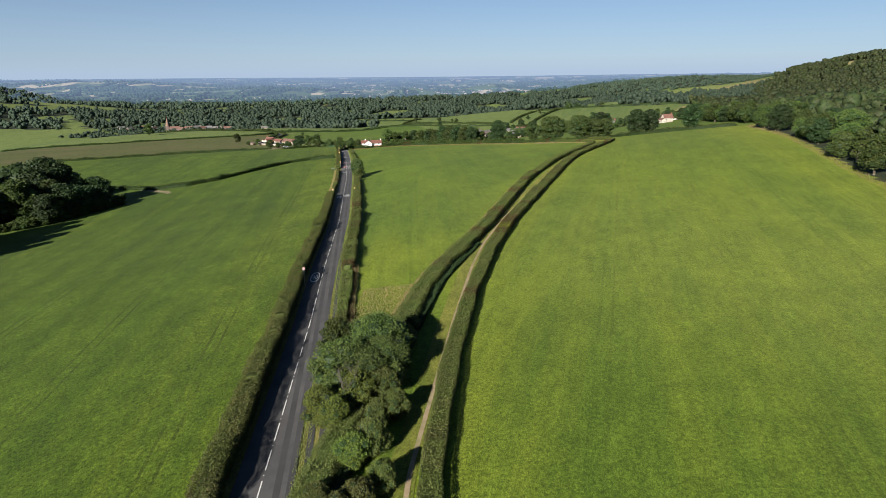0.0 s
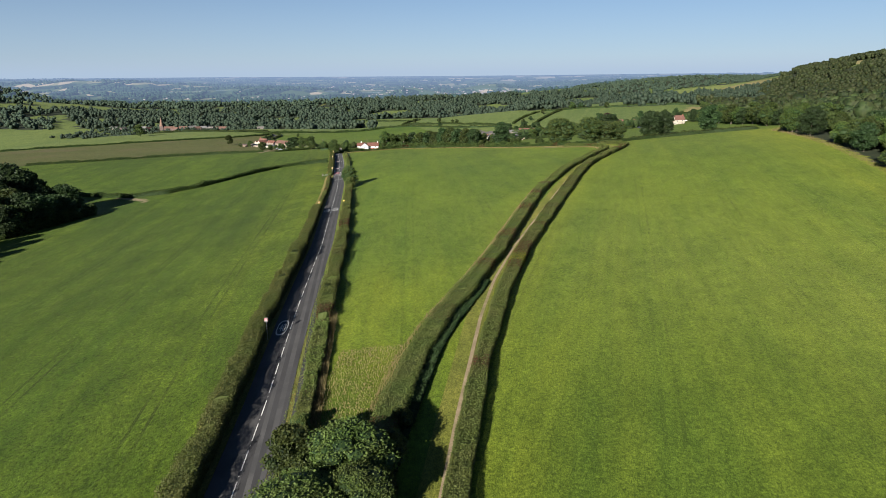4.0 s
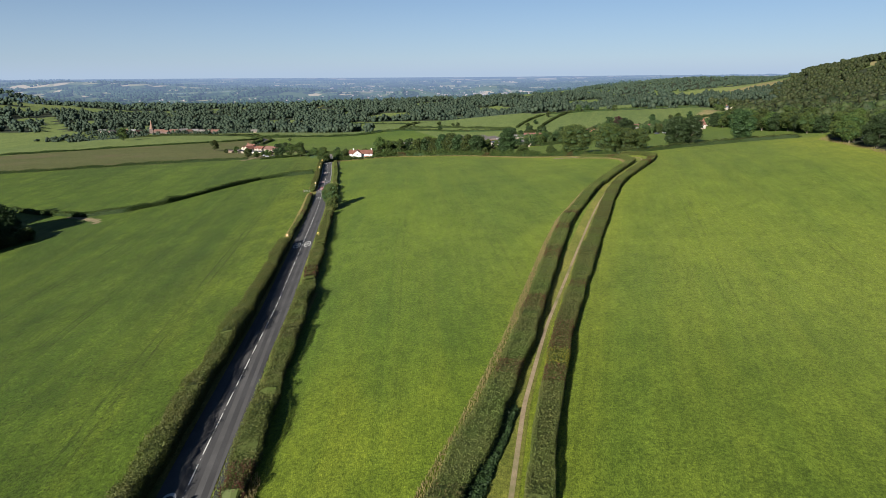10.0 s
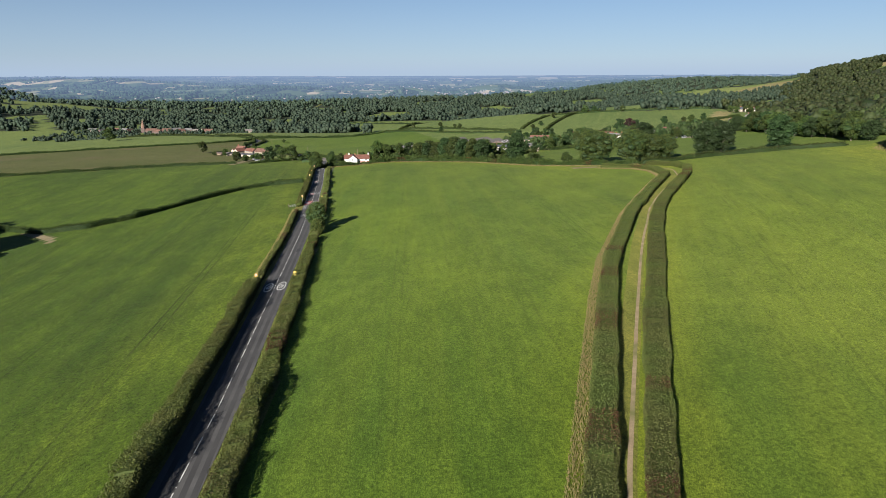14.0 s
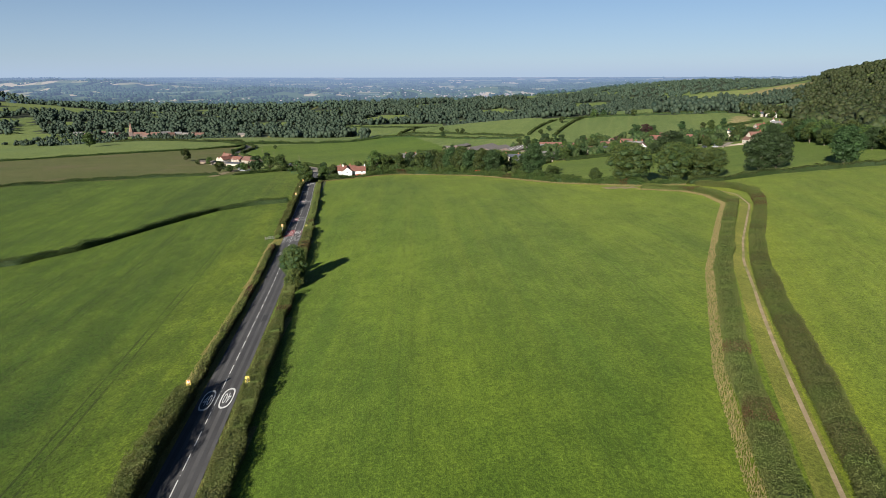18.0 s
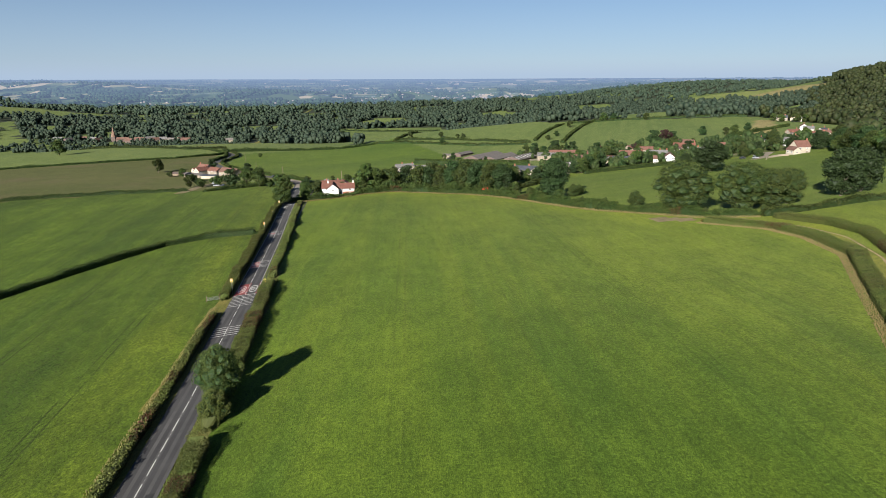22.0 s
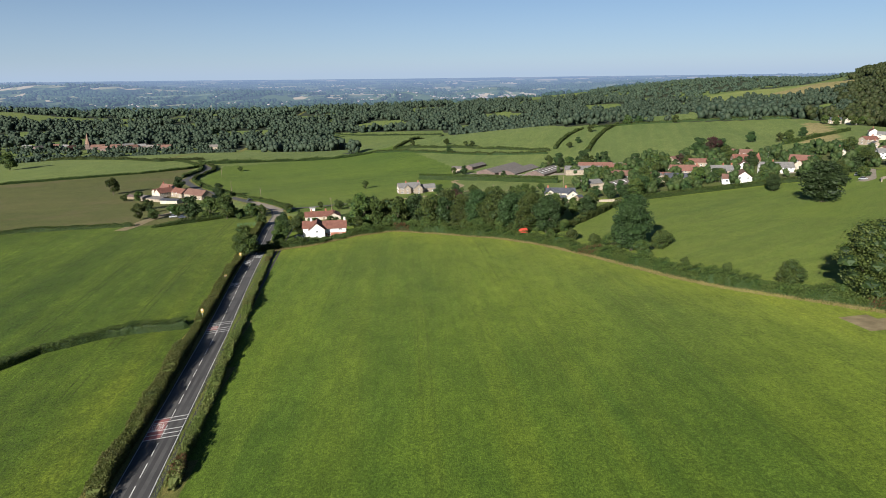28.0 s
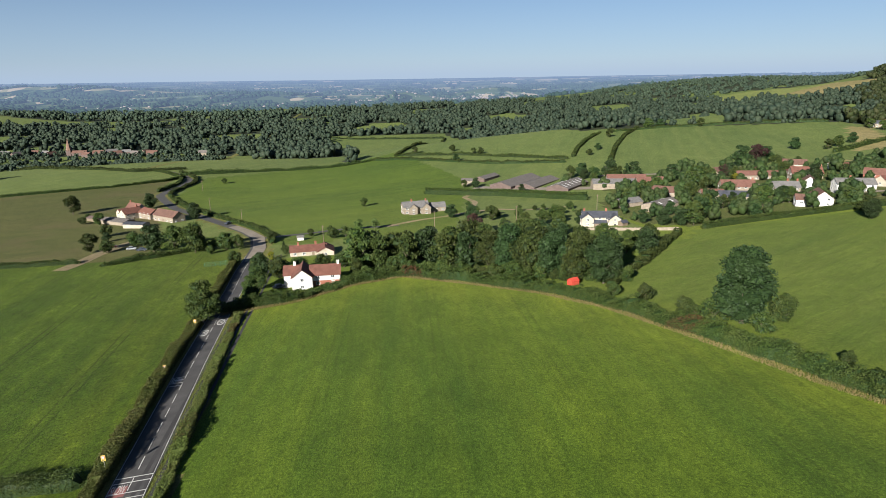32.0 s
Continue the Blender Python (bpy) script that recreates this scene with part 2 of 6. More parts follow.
RELIEF = [
    [-26.9, -17, -7.4, 2, 11.2, 21.9, 34.5, 48.5, 63.4],
    [-30.5, -20.6, -11, -1.5, 7.2, 14.4, 26.2, 43.7, 62.2],
    [-33.9, -24.3, -15, -6.4, 4.9, 8, 17.4, 39.5, 60],
    [-36.7, -28.7, -19.5, -9.3, 6.9, 3.2, 13.4, 34.1, 54.9],
    [-38.1, -36.3, -31.1, -15.8, -2.6, 5.6, 21.3, 30.5, 49.1],
    [-38.5, -38, -34.2, -16.9, -10.1, -6.1, 3, 27.2, 46.9],
    [-40.2, -33.6, -30.3, -23.2, -24.1, -23.2, -9.1, 18.2, 41.7],
    [-49.2, -42.3, -39.9, -44.7, -40.8, -42.8, -32.9, -5.8, 32.1],
    [-69.4, -45.1, -33.5, -48.5, -35.5, -31.5, -22.5, -8.3, 24.3],
    [-102.3, -81.8, -66, -61.8, -48.3, -30.7, -12.4, 5.8, 29.1],
    [-139.8, -122.7, -103.2, -83.2, -62.5, -35.5, -7.3, 18.8, 40.7],
]

# ---- the lie of the land ----
def smooth(a, b, x):
    u = np.clip((x - a) / (b - a), 0, 1)
    return u * u * (3 - 2 * u)


def spline(s):
    s = np.abs(s)
    return np.where(s < 1, (4 - 6 * s * s + 3 * s ** 3) / 6, np.where(s < 2, (2 - s) ** 3 / 6, 0))


def lowland(x, y):
    def hill(cx, cy, rx, ry):
        return np.exp(-((x - cx) / rx) ** 2 - ((y - cy) / ry) ** 2)
    z = -72 + 26 * hill(150, 2150, 700, 420) + 165 * hill(1350, 1450, 520, 650) + 75 * hill(1150, 2500, 650, 420) + 55 * hill(-1350, 2000, 320, 420) + 60 * hill(-1620, 2700, 190, 150)
    z = z + 40 * hill(-1650, 3800, 520, 200) + 34 * hill(60, 3350, 110, 110) + 36 * hill(500, 3550, 160, 130) + 26 * hill(-700, 3500, 400, 160) + 22 * hill(1500, 3900, 500, 160)
    z = z + 88 * smooth(2500, 5200, np.hypot(x, y - 400))
    return z + 70 * smooth(450, 900, x) * smooth(1500, 500, y) - 25 * smooth(-450, -900, x) * smooth(1500, 900, y)


def land(x, y):
    """Height of the ground, for arrays or single numbers."""
    x, y = np.asarray(x, float), np.asarray(y, float)
    u = np.clip(np.sign(x) * np.log(1 + np.abs(x) / 120) / 0.55, -3, 3) + 4
    v = np.clip(np.log(1 + np.maximum(y + 150, -400) / 600) / 0.139, 1, 9)
    near = 0.0
    for j, row in enumerate(RELIEF):
        bj = spline(v - j)
        for i, h in enumerate(row):
            near = near + h * spline(u - i) * bj
    w = np.maximum(smooth(1120, 1450, y), smooth(430, 720, np.abs(x)))
    return near * (1 - w) + lowland(x, y) * w


def ground(x, y):
    return float(land(x, y))


# ---- building blocks ----
def mesh_of(name, verts, faces, mats, index=None, smooth_it=False):
    me = bpy.data.meshes.new(name)
    verts, faces = np.asarray(verts, np.float32), np.asarray(faces, np.int32)
    k = faces.shape[1]
    me.vertices.add(len(verts))
    me.vertices.foreach_set("co", verts.ravel())
    me.loops.add(faces.size)
    me.loops.foreach_set("vertex_index", faces.ravel())
    me.polygons.add(len(faces))
    me.polygons.foreach_set("loop_start", np.arange(0, faces.size, k, dtype=np.int32))
    for mm in (mats if isinstance(mats, (list, tuple)) else [mats]):
        me.materials.append(mm)
    if index is not None:
        me.polygons.foreach_set("material_index", np.asarray(index, np.int32))
    me.polygons.foreach_set("use_smooth", np.full(len(faces), smooth_it))
    me.update(calc_edges=True)
    return me


def part(name, data, material, parent, label=""):
    """One mesh object under a thing or a part; data is a bmesh or a mesh."""
    if isinstance(data, bmesh.types.BMesh):
        me = bpy.data.meshes.new(name)
        data.to_mesh(me)
        data.free()
        me.materials.append(material)
        data = me
    ob = new(name, data)
    ob.parent = parent
    if label:
        tagged(ob, label=label)
    return ob


def box_into(bm, size, at=(0, 0, 0), turn=0.0, bevel=0.0):
    g = bmesh.ops.create_cube(bm, size=1.0, matrix=Matrix.Translation(at) @ Matrix.Rotation(turn, 4, "Z") @ Matrix.Diagonal((*size, 1)))
    if bevel:
        es = list({e for v in g["verts"] for e in v.link_edges})
        bmesh.ops.bevel(bm, geom=es, offset=bevel, segments=1, affect="EDGES")


def boxes(*items, bevel=0.0):
    bm = bmesh.new()
    for size, at in items:
        box_into(bm, size, at, 0.0, bevel)
    return bm


def along(line, step):
    """Points at even steps along a plan line, with the way at each."""
    p = np.array(line, float)
    seg = np.linalg.norm(np.diff(p, axis=0), axis=1)
    s = np.concatenate([[0], np.cumsum(seg)])
    q = np.linspace(0, s[-1], max(2, int(s[-1] / step) + 1))
    xy = np.stack([np.interp(q, s, p[:, 0]), np.interp(q, s, p[:, 1])], 1)
    for _ in range(2):
        xy[1:-1] = (xy[:-2] + 2 * xy[1:-1] + xy[2:]) / 4
    d = np.gradient(xy, axis=0)
    d /= np.linalg.norm(d, axis=1)[:, None]
    return xy, d


def beside(line, off, step=4.0):
    """The line shifted by off metres to its right."""
    xy, d = along(line, step)
    return xy + np.stack([d[:, 1], -d[:, 0]], 1) * off


def ribbon(line, left, right, lift, mat, name, step=3.0, across=3):
    """A strip laid on the ground along a plan line."""
    xy, d = along(line, step)
    nrm = np.stack([d[:, 1], -d[:, 0]], 1)
    offs = np.linspace(left, right, across)
    vs = np.concatenate([xy + nrm * o for o in offs])
    z = land(vs[:, 0], vs[:, 1]) + lift
    n = len(xy)
    fs = [(a * n + i, (a + 1) * n + i, (a + 1) * n + i + 1, a * n + i + 1) for a in range(across - 1) for i in range(n - 1)]
    return mesh_of(name, np.column_stack([vs, z]), fs, mat)


def leaf_quads(c, size, rng, flat=0.0):
    """Small bent leaf clumps (four corners each) round the centres c."""
    n = len(c)
    a = rng.normal(size=(n, 3))
    a[:, 2] *= 1 - flat
    a /= np.linalg.norm(a, axis=1)[:, None]
    b = np.cross(a, rng.normal(size=(n, 3)))
    b[:, 2] *= 1 - flat
    b /= np.linalg.norm(b, axis=1)[:, None] + 1e-9
    s = (size * rng.uniform(0.6, 1.4, n))[:, None]
    w = s * rng.uniform(0.5, 0.9, (n, 1))
    v = np.stack([c - a * s, c + b * w, c + a * s, c - b * w], 1).reshape(-1, 3)
    return v, np.arange(4 * n).reshape(-1, 4)


def clearing(x, y):
    """Open glades and small fields among the far woods."""
    return np.sin(x * 0.011 + 1.3) * np.sin(y * 0.019 + x * 0.004) + 0.6 * np.sin(x * 0.027 - y * 0.013) > 0.62


def inside(poly, x, y):
    p = np.array(poly, float)
    hit = np.zeros(np.shape(x), bool)
    for (x0, y0), (x1, y1) in zip(p, np.roll(p, -1, axis=0)):
        c = (y0 > y) != (y1 > y)
        hit ^= c & (x < (x1 - x0) * (y - y0) / (y1 - y0 + 1e-12) + x0)
    return hit

# ---- plan lines, in metres ----
ROAD = [(-13, -90), (-14.3, 0), (-15.7, 57), (-17, 107), (-18.7, 145), (-20.6, 200), (-25, 267), (-29, 330), (-34.3, 395), (-41, 470), (-47, 526),
        (-53, 590), (-56, 616), (-58, 640), (-60, 662), (-66, 690), (-76, 711), (-88, 731), (-101, 751), (-122, 782), (-144, 811), (-163, 847), (-173, 868),
        (-174, 890), (-171, 926), (-175, 948), (-187, 972), (-208, 1000), (-240, 1030)]
TRACK_LINE = [(-6, -60), (-4, 20), (-1, 57), (2.5, 75), (7, 98), (13.6, 129), (18.6, 148), (27, 173), (44, 217), (56, 247.5), (61.5, 261), (66.6, 273), (70, 280.5), (78.3, 300), (87.6, 317.5), (99.5, 337.5), (114, 362), (122, 385), (122, 402), (115, 425), (110, 436)]
TRACK_L = [(-13, 40), (-8, 65), (-0.7, 96), (3.4, 115), (8.4, 130), (14.2, 143.5), (23, 167), (42, 224), (51, 249), (71.5, 294), (94.5, 336), (111.5, 366), (116, 388), (115, 404), (104, 424)]
TRACK_R = [(-1, 20), (2, 57), (6, 82), (12, 110), (20, 140), (29, 168), (46, 213), (62.5, 254), (68.3, 269), (71.8, 277), (75.8, 286.5), (81.4, 298.5), (91, 316.5), (103.6, 337.5), (117.5, 361), (129, 386), (130, 402), (125, 420)]
HEDGE_B = [(-49.5, 479), (-55, 479), (-64, 479.5), (-71, 478), (-83, 472), (-102, 442), (-118, 413), (-134, 400), (-153, 399), (-192, 425), (-215, 445)]
HEDGE_C = [(-131, 652), (-182, 652), (-226, 645), (-268, 632), (-330, 612)]
HEDGE_C2 = [(-118, 643), (-100, 655), (-84, 668)]
HEDGE_D = [(-183, 962), (-193, 940), (-224, 911), (-262, 889), (-328, 858), (-385, 826), (-470, 780)]
EDGE = [(-50, 563), (-31, 570), (-14, 586), (2, 594), (22, 579), (41, 562), (54, 543), (63, 521), (70, 501), (75, 486), (81, 472), (87, 462), (95, 451), (106, 433), (122, 424)]
WOOD_EDGE = [(120, 60), (135, 130), (150, 190), (167, 240), (187, 295), (206, 350), (222, 392), (250, 420)]


def across_of(line, y):
    p = np.array(line, float)
    return np.interp(y, p[:, 1], p[:, 0])


SLOPE_WOOD = [(270, 520), (300, 640), (420, 700), (470, 900), (460, 1010), (640, 1150), (900, 1600), (1250, 1950), (1900, 1700), (1700, 600), (640, 500)]
BELT_WOOD = [(-120, 1600), (90, 1640), (217, 1125), (300, 1090), (455, 1015), (700, 1230), (960, 1650), (760, 1950), (560, 2250), (110, 2250), (-150, 2200)]
CHURCH_WOOD = [(-700, 1500), (-566, 1400), (-400, 1450), (-246, 1370), (-75, 1110), (-30, 1040), (-40, 1100), (-70, 1300), (-120, 1600), (-150, 1900), (-500, 2000), (-1000, 2000)]
LOW_WOOD = [(-1150, 2320), (-500, 2050), (-150, 1900), (-120, 2250), (-400, 2300), (-750, 2600), (-1500, 2700)]
WEST_WOOD = [(-1900, 1500), (-760, 1480), (-1000, 2000), (-1700, 2300)]
EAST_WOOD = [(560, 2250), (790, 2010), (940, 2010), (1010, 1810), (1200, 1800), (1700, 2000), (2100, 2600), (1300, 2700), (700, 2550)]
HILL_WOOD = [(-1800, 2600), (-1420, 2560), (-1380, 2700), (-1450, 2800), (-1850, 2800)]
RIDGE_STRAW = [(850, 1800), (865, 1690), (905, 1560), (985, 1560), (1000, 1700), (985, 1800)]
RIDGE_TOP = [(1085, 1480), (1140, 1480), (1140, 1690), (1085, 1690)]
RIDGE_PALE = [(788, 1995), (765, 1780), (860, 1800), (985, 1800), (930, 1990)]
WOOD_FLOORS = [SLOPE_WOOD, BELT_WOOD, CHURCH_WOOD, LOW_WOOD, WEST_WOOD, EAST_WOOD, HILL_WOOD]

# ---- ground ----
def graded(stops):
    out = []
    for (a, b, s) in stops:
        out += list(np.arange(a, b, s))
    return np.array(out + [stops[-1][1]], float)


gx = graded([(-4900, -1500, 100), (-1500, -420, 30), (-420, -160, 8), (-160, 240, 3), (240, 480, 8), (480, 1600, 30), (1600, 4900, 100)])
gy = graded([(-900, -60, 60), (-60, 20, 8), (20, 620, 3), (620, 1100, 8), (1100, 1500, 16), (1500, 2800, 40)])
GX, GY = np.meshgrid(gx, gy)
GZ = land(GX, GY)
roadx = np.interp(GY, np.array(ROAD)[:, 1], np.array(ROAD)[:, 0])
GZ = GZ - 0.12 * (np.abs(GX - roadx) < 3.3) * (GY < 670)
nx, ny = len(gx), len(gy)
ii = np.arange(ny - 1)[:, None] * nx + np.arange(nx - 1)[None, :]
gf = np.stack([ii, ii + 1, ii + nx + 1, ii + nx], -1).reshape(-1, 4)
cx, cy = (GX[:-1, :-1] + GX[1:, 1:]).ravel() / 2, (GY[:-1, :-1] + GY[1:, 1:]).ravel() / 2
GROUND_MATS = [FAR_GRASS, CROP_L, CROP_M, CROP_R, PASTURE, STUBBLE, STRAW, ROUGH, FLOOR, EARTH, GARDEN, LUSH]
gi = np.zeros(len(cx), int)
rx = np.interp(cy, np.array(ROAD)[:, 1], np.array(ROAD)[:, 0])
tx = np.interp(cy, np.array(TRACK_LINE)[:, 1], np.array(TRACK_LINE)[:, 0])
gi[(cx < rx) & (cy < 700)] = 1
gi[(cx > rx) & (cx < tx) & (cy < 640)] = 2
gi[(cx >= tx) & (cy < 700) & (cx < 700)] = 3
gi[inside([(-60, 662), (-66, 700), (-101, 760), (-160, 850), (-165, 960), (0, 1100), (60, 880), (30, 690)], cx, cy)] = 4
gi[inside([(122, 430), (106, 440), (86, 490), (60, 540), (30, 590), (92, 600), (130, 640), (420, 640), (420, 440), (230, 420)], cx, cy)] = 4
gi[inside([(-100, 655), (-131, 652), (-182, 652), (-268, 632), (-470, 560), (-470, 780), (-328, 858), (-262, 889), (-190, 950), (-165, 850)], cx, cy)] = 5
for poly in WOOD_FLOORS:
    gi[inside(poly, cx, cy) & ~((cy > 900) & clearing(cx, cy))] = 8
gi[np.abs(cx - rx) < 6.5] = 7
gi[inside(RIDGE_STRAW, cx, cy) | inside(RIDGE_TOP, cx, cy)] = 6
gi[inside([(300, 812), (345, 770), (325, 750), (282, 785)], cx, cy) | inside([(435, 973), (452, 963), (372, 828), (345, 838)], cx, cy)] = 6
gi[inside(RIDGE_PALE, cx, cy)] = 11
gi[inside([(-166, 405), (-156, 397), (-146, 386), (-134, 370), (-138, 382), (-150, 397)], cx, cy)] = 9
gi[inside([(90, 434), (104, 427), (103, 435), (95, 441)], cx, cy)] = 9
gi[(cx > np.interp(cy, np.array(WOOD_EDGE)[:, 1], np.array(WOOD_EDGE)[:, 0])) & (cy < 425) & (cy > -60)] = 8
gi[inside([(112, 668), (128, 642), (240, 640), (330, 668), (345, 760), (285, 815), (215, 835), (120, 838), (140, 780), (118, 740)], cx, cy)] = 10
def nearness(line, reach):
    """1 on a plan line, falling to 0 at reach metres from it, for every corner of the ground."""
    q = along(line, 2.0)[0]
    out = np.zeros(GX.shape)
    for x0, y0 in q[::2]:
        near_ = (np.abs(GX - x0) < reach) & (np.abs(GY - y0) < reach)
        out[near_] = np.maximum(out[near_], 1 - np.hypot(GX[near_] - x0, GY[near_] - y0) / reach)
    return np.clip(out, 0, 1)


RIPE = np.max([nearness(beside([q for q in ROAD if q[1] < 650], -12.0).tolist(), 20) * 1.0, nearness(TRACK_LINE, 16) * 0.8, nearness(EDGE, 22) * 1.0, nearness(WOOD_EDGE, 26) * 1.0, nearness([(-9, 112), (-1, 150)], 26) * 1.1], axis=0)
ground_ob = tagged(new("ground", mesh_of("ground", np.stack([GX, GY, GZ], -1).reshape(-1, 3), gf, GROUND_MATS, gi, True)), "rolling green crop fields and pasture falling to a wooded lowland", "ground", kind="structure")
ground_ob.data.attributes.new("ripeness", "FLOAT", "POINT").data.foreach_set("value", RIPE.ravel().astype(np.float32))

road_ob = tagged(new("road", ribbon(ROAD, -3.05, 3.05, 0.02, TAR, "road", 2.0, 5)), "straight grey asphalt country road sunk between hedges", "road", kind="structure")
track_ob = tagged(new("track", ribbon(TRACK_LINE, -1.6, 1.6, 0.05, VERGE, "track", 2.0, 5)), "grassy farm track with a pale trodden path between hedges", "track", kind="structure")
part("wheel_path", ribbon(TRACK_LINE, 0.6, 1.15, 0.075, TRACK, "wheel_path", 2.0, 3), None, track_ob, "pale trodden grit path")


# ---- hedges ----
def hedge(name, line, width, height, label, leaf=0.2, per_metre=90, seed=1, wild=0.35, group="", patches=0.0, yellow=(), boxy=0.35, skin=None):
    """A hedge along a plan line: a dark lumpy core under a skin of leaf clumps, with patches of other growth."""
    rng = np.random.default_rng(seed)
    xy, d = along(line, 1.2)
    nrm = np.stack([d[:, 1], -d[:, 0]], 1)
    n = len(xy)
    wob = np.convolve(rng.normal(size=n + 8), np.ones(9) / 3, "valid")[:n]
    h = height * (1 + wild * 0.45 * wob + wild * 0.22 * rng.normal(size=n))
    w = (np.interp(xy[:, 1], *width) if isinstance(width, tuple) else width) / 2 * (1 + wild * 0.3 * np.convolve(rng.normal(size=n + 4), np.ones(5) / 2.2, "valid")[:n])
    for e in (0, -1):
        h[e], w[e] = h[e] * 0.35, w[e] * 0.4
    prof = [(-1.0, 0.0), (-1.0, 0.72), (-0.8, 0.96), (0.0, 1.0), (0.8, 0.96), (1.0, 0.72), (1.0, 0.0)]
    k = len(prof)
    vs = []
    for a, b in prof:
        q = xy + nrm * (a * w * 0.84)[:, None] + rng.normal(scale=0.07, size=(n, 2))
        z = land(q[:, 0], q[:, 1]) + b * h * 0.77 - (0.25 if b == 0 else 0) + rng.normal(scale=0.06, size=n)
        vs.append(np.column_stack([q, z]))
    vs = np.concatenate(vs)
    fs = [(a * n + i, a * n + i + 1, (a + 1) * n + i + 1, (a + 1) * n + i) for a in range(k - 1) for i in range(n - 1)]
    fs += [tuple(a * n + e for a in q) for e in (0, n - 1) for q in ((0, 1, 5, 6), (1, 2, 4, 5))]
    # Core toned darker than the leaf skin, painting in a shaded inside.
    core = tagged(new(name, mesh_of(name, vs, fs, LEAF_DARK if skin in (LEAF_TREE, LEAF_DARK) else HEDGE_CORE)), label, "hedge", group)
    kind = np.zeros(n, int)
    i = 0
    while patches and i < n:
        run = int(rng.integers(2, 9))
        kind[i:i + run] = rng.choice([0, 0, 1, 3], p=[0.4, 0.6 - patches, patches * 0.45, patches * 0.55])
        i += run
    for y0, y1 in yellow:
        kind[(xy[:, 1] > y0) & (xy[:, 1] < y1)] = 2
    cnt = int(n * 1.2 * per_metre)
    i = rng.integers(0, n, cnt)
    ang = rng.uniform(0, math.pi, cnt)
    a, b = np.cos(ang), np.sin(ang)
    sc = rng.uniform(0.9, 1.06, cnt)
    a, b = np.sign(a) * np.abs(a) ** boxy * sc, np.abs(b) ** boxy * sc
    flat = rng.uniform(size=cnt) < 0.55
    a, b = np.where(flat, rng.uniform(-0.98, 0.98, cnt), a), np.where(flat, rng.uniform(0.9, 1.05, cnt), b)
    side = rng.uniform(size=cnt) < 0.42
    a, b = np.where(side, np.where(a > 0, 1.0, -1.0) * rng.uniform(0.9, 1.08, cnt), a), np.where(side, rng.uniform(0.04, 0.95, cnt), b)
    q = xy[i] + d[i] * rng.uniform(-0.75, 0.75, cnt)[:, None] + nrm[i] * (a * w[i])[:, None]
    c = np.column_stack([q, land(q[:, 0], q[:, 1]) + b * h[i] * rng.uniform(0.92, 1.06, cnt)])
    v, f = leaf_quads(c, leaf, rng, 0.5)
    stray = rng.uniform(size=cnt) < 0.4
    part("foliage", mesh_of("foliage", v, f, [skin or LEAF, LEAF_RED, LEAF_YEL, LEAF_OLIVE], np.where(stray, 0, kind[i])), None, core)
    return core


def tufts(name, line, off0, off1, per_metre, height, label, mats, seed):
    """Standing grass along a line, as single blades in bunches."""
    rng = np.random.default_rng(seed)
    xy, d = along(line, 1.0)
    nrm = np.stack([d[:, 1], -d[:, 0]], 1)
    cnt = int(len(xy) * per_metre)
    i = rng.integers(0, len(xy), cnt)
    q = xy[i] + d[i] * rng.uniform(-0.6, 0.6, cnt)[:, None] + nrm[i] * rng.uniform(off0, off1, cnt)[:, None]
    z = land(q[:, 0], q[:, 1])
    h = height * rng.uniform(0.4, 1.2, cnt)
    a = rng.uniform(0, 6.28, cnt)
    wv = np.column_stack([np.cos(a), np.sin(a)]) * 0.035
    ln = rng.normal(scale=0.25, size=(cnt, 2)) * h[:, None]
    b0, b1 = np.column_stack([q - wv, z - 0.05]), np.column_stack([q + wv, z - 0.05])
    t0, t1 = np.column_stack([q + ln + wv * 0.4, z + h]), np.column_stack([q + ln - wv * 0.4, z + h])
    v = np.stack([b0, b1, t0, t1], 1).reshape(-1, 3)
    return tagged(new(name, mesh_of(name, v, np.arange(4 * cnt).reshape(-1, 4), mats)), label, "grass", kind="stuff")


def cut(line, y0, y1):
    p = [q for q in along(line, 4.0)[0].tolist() if y0 <= q[1] <= y1]
    return p


LEFT_SIDE, RIGHT_SIDE = beside(ROAD, -5.1), beside(ROAD, 5.7)
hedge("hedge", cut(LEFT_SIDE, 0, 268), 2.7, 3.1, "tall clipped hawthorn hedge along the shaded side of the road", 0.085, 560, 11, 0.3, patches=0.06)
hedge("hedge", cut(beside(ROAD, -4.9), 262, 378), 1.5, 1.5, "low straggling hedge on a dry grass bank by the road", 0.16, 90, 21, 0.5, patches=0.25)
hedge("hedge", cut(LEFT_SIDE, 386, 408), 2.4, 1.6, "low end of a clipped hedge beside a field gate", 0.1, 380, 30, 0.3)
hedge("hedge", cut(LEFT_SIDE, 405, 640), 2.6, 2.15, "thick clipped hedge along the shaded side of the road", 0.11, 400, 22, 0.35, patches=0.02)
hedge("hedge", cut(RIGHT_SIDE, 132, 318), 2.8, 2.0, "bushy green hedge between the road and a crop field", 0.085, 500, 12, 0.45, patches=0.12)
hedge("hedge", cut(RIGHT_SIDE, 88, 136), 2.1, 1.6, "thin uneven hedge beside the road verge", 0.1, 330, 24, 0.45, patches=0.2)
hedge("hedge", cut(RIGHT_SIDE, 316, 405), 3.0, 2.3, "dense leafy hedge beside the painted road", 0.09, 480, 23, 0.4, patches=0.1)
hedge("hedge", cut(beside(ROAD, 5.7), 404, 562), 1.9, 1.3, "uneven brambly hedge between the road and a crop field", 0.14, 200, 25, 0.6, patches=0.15)
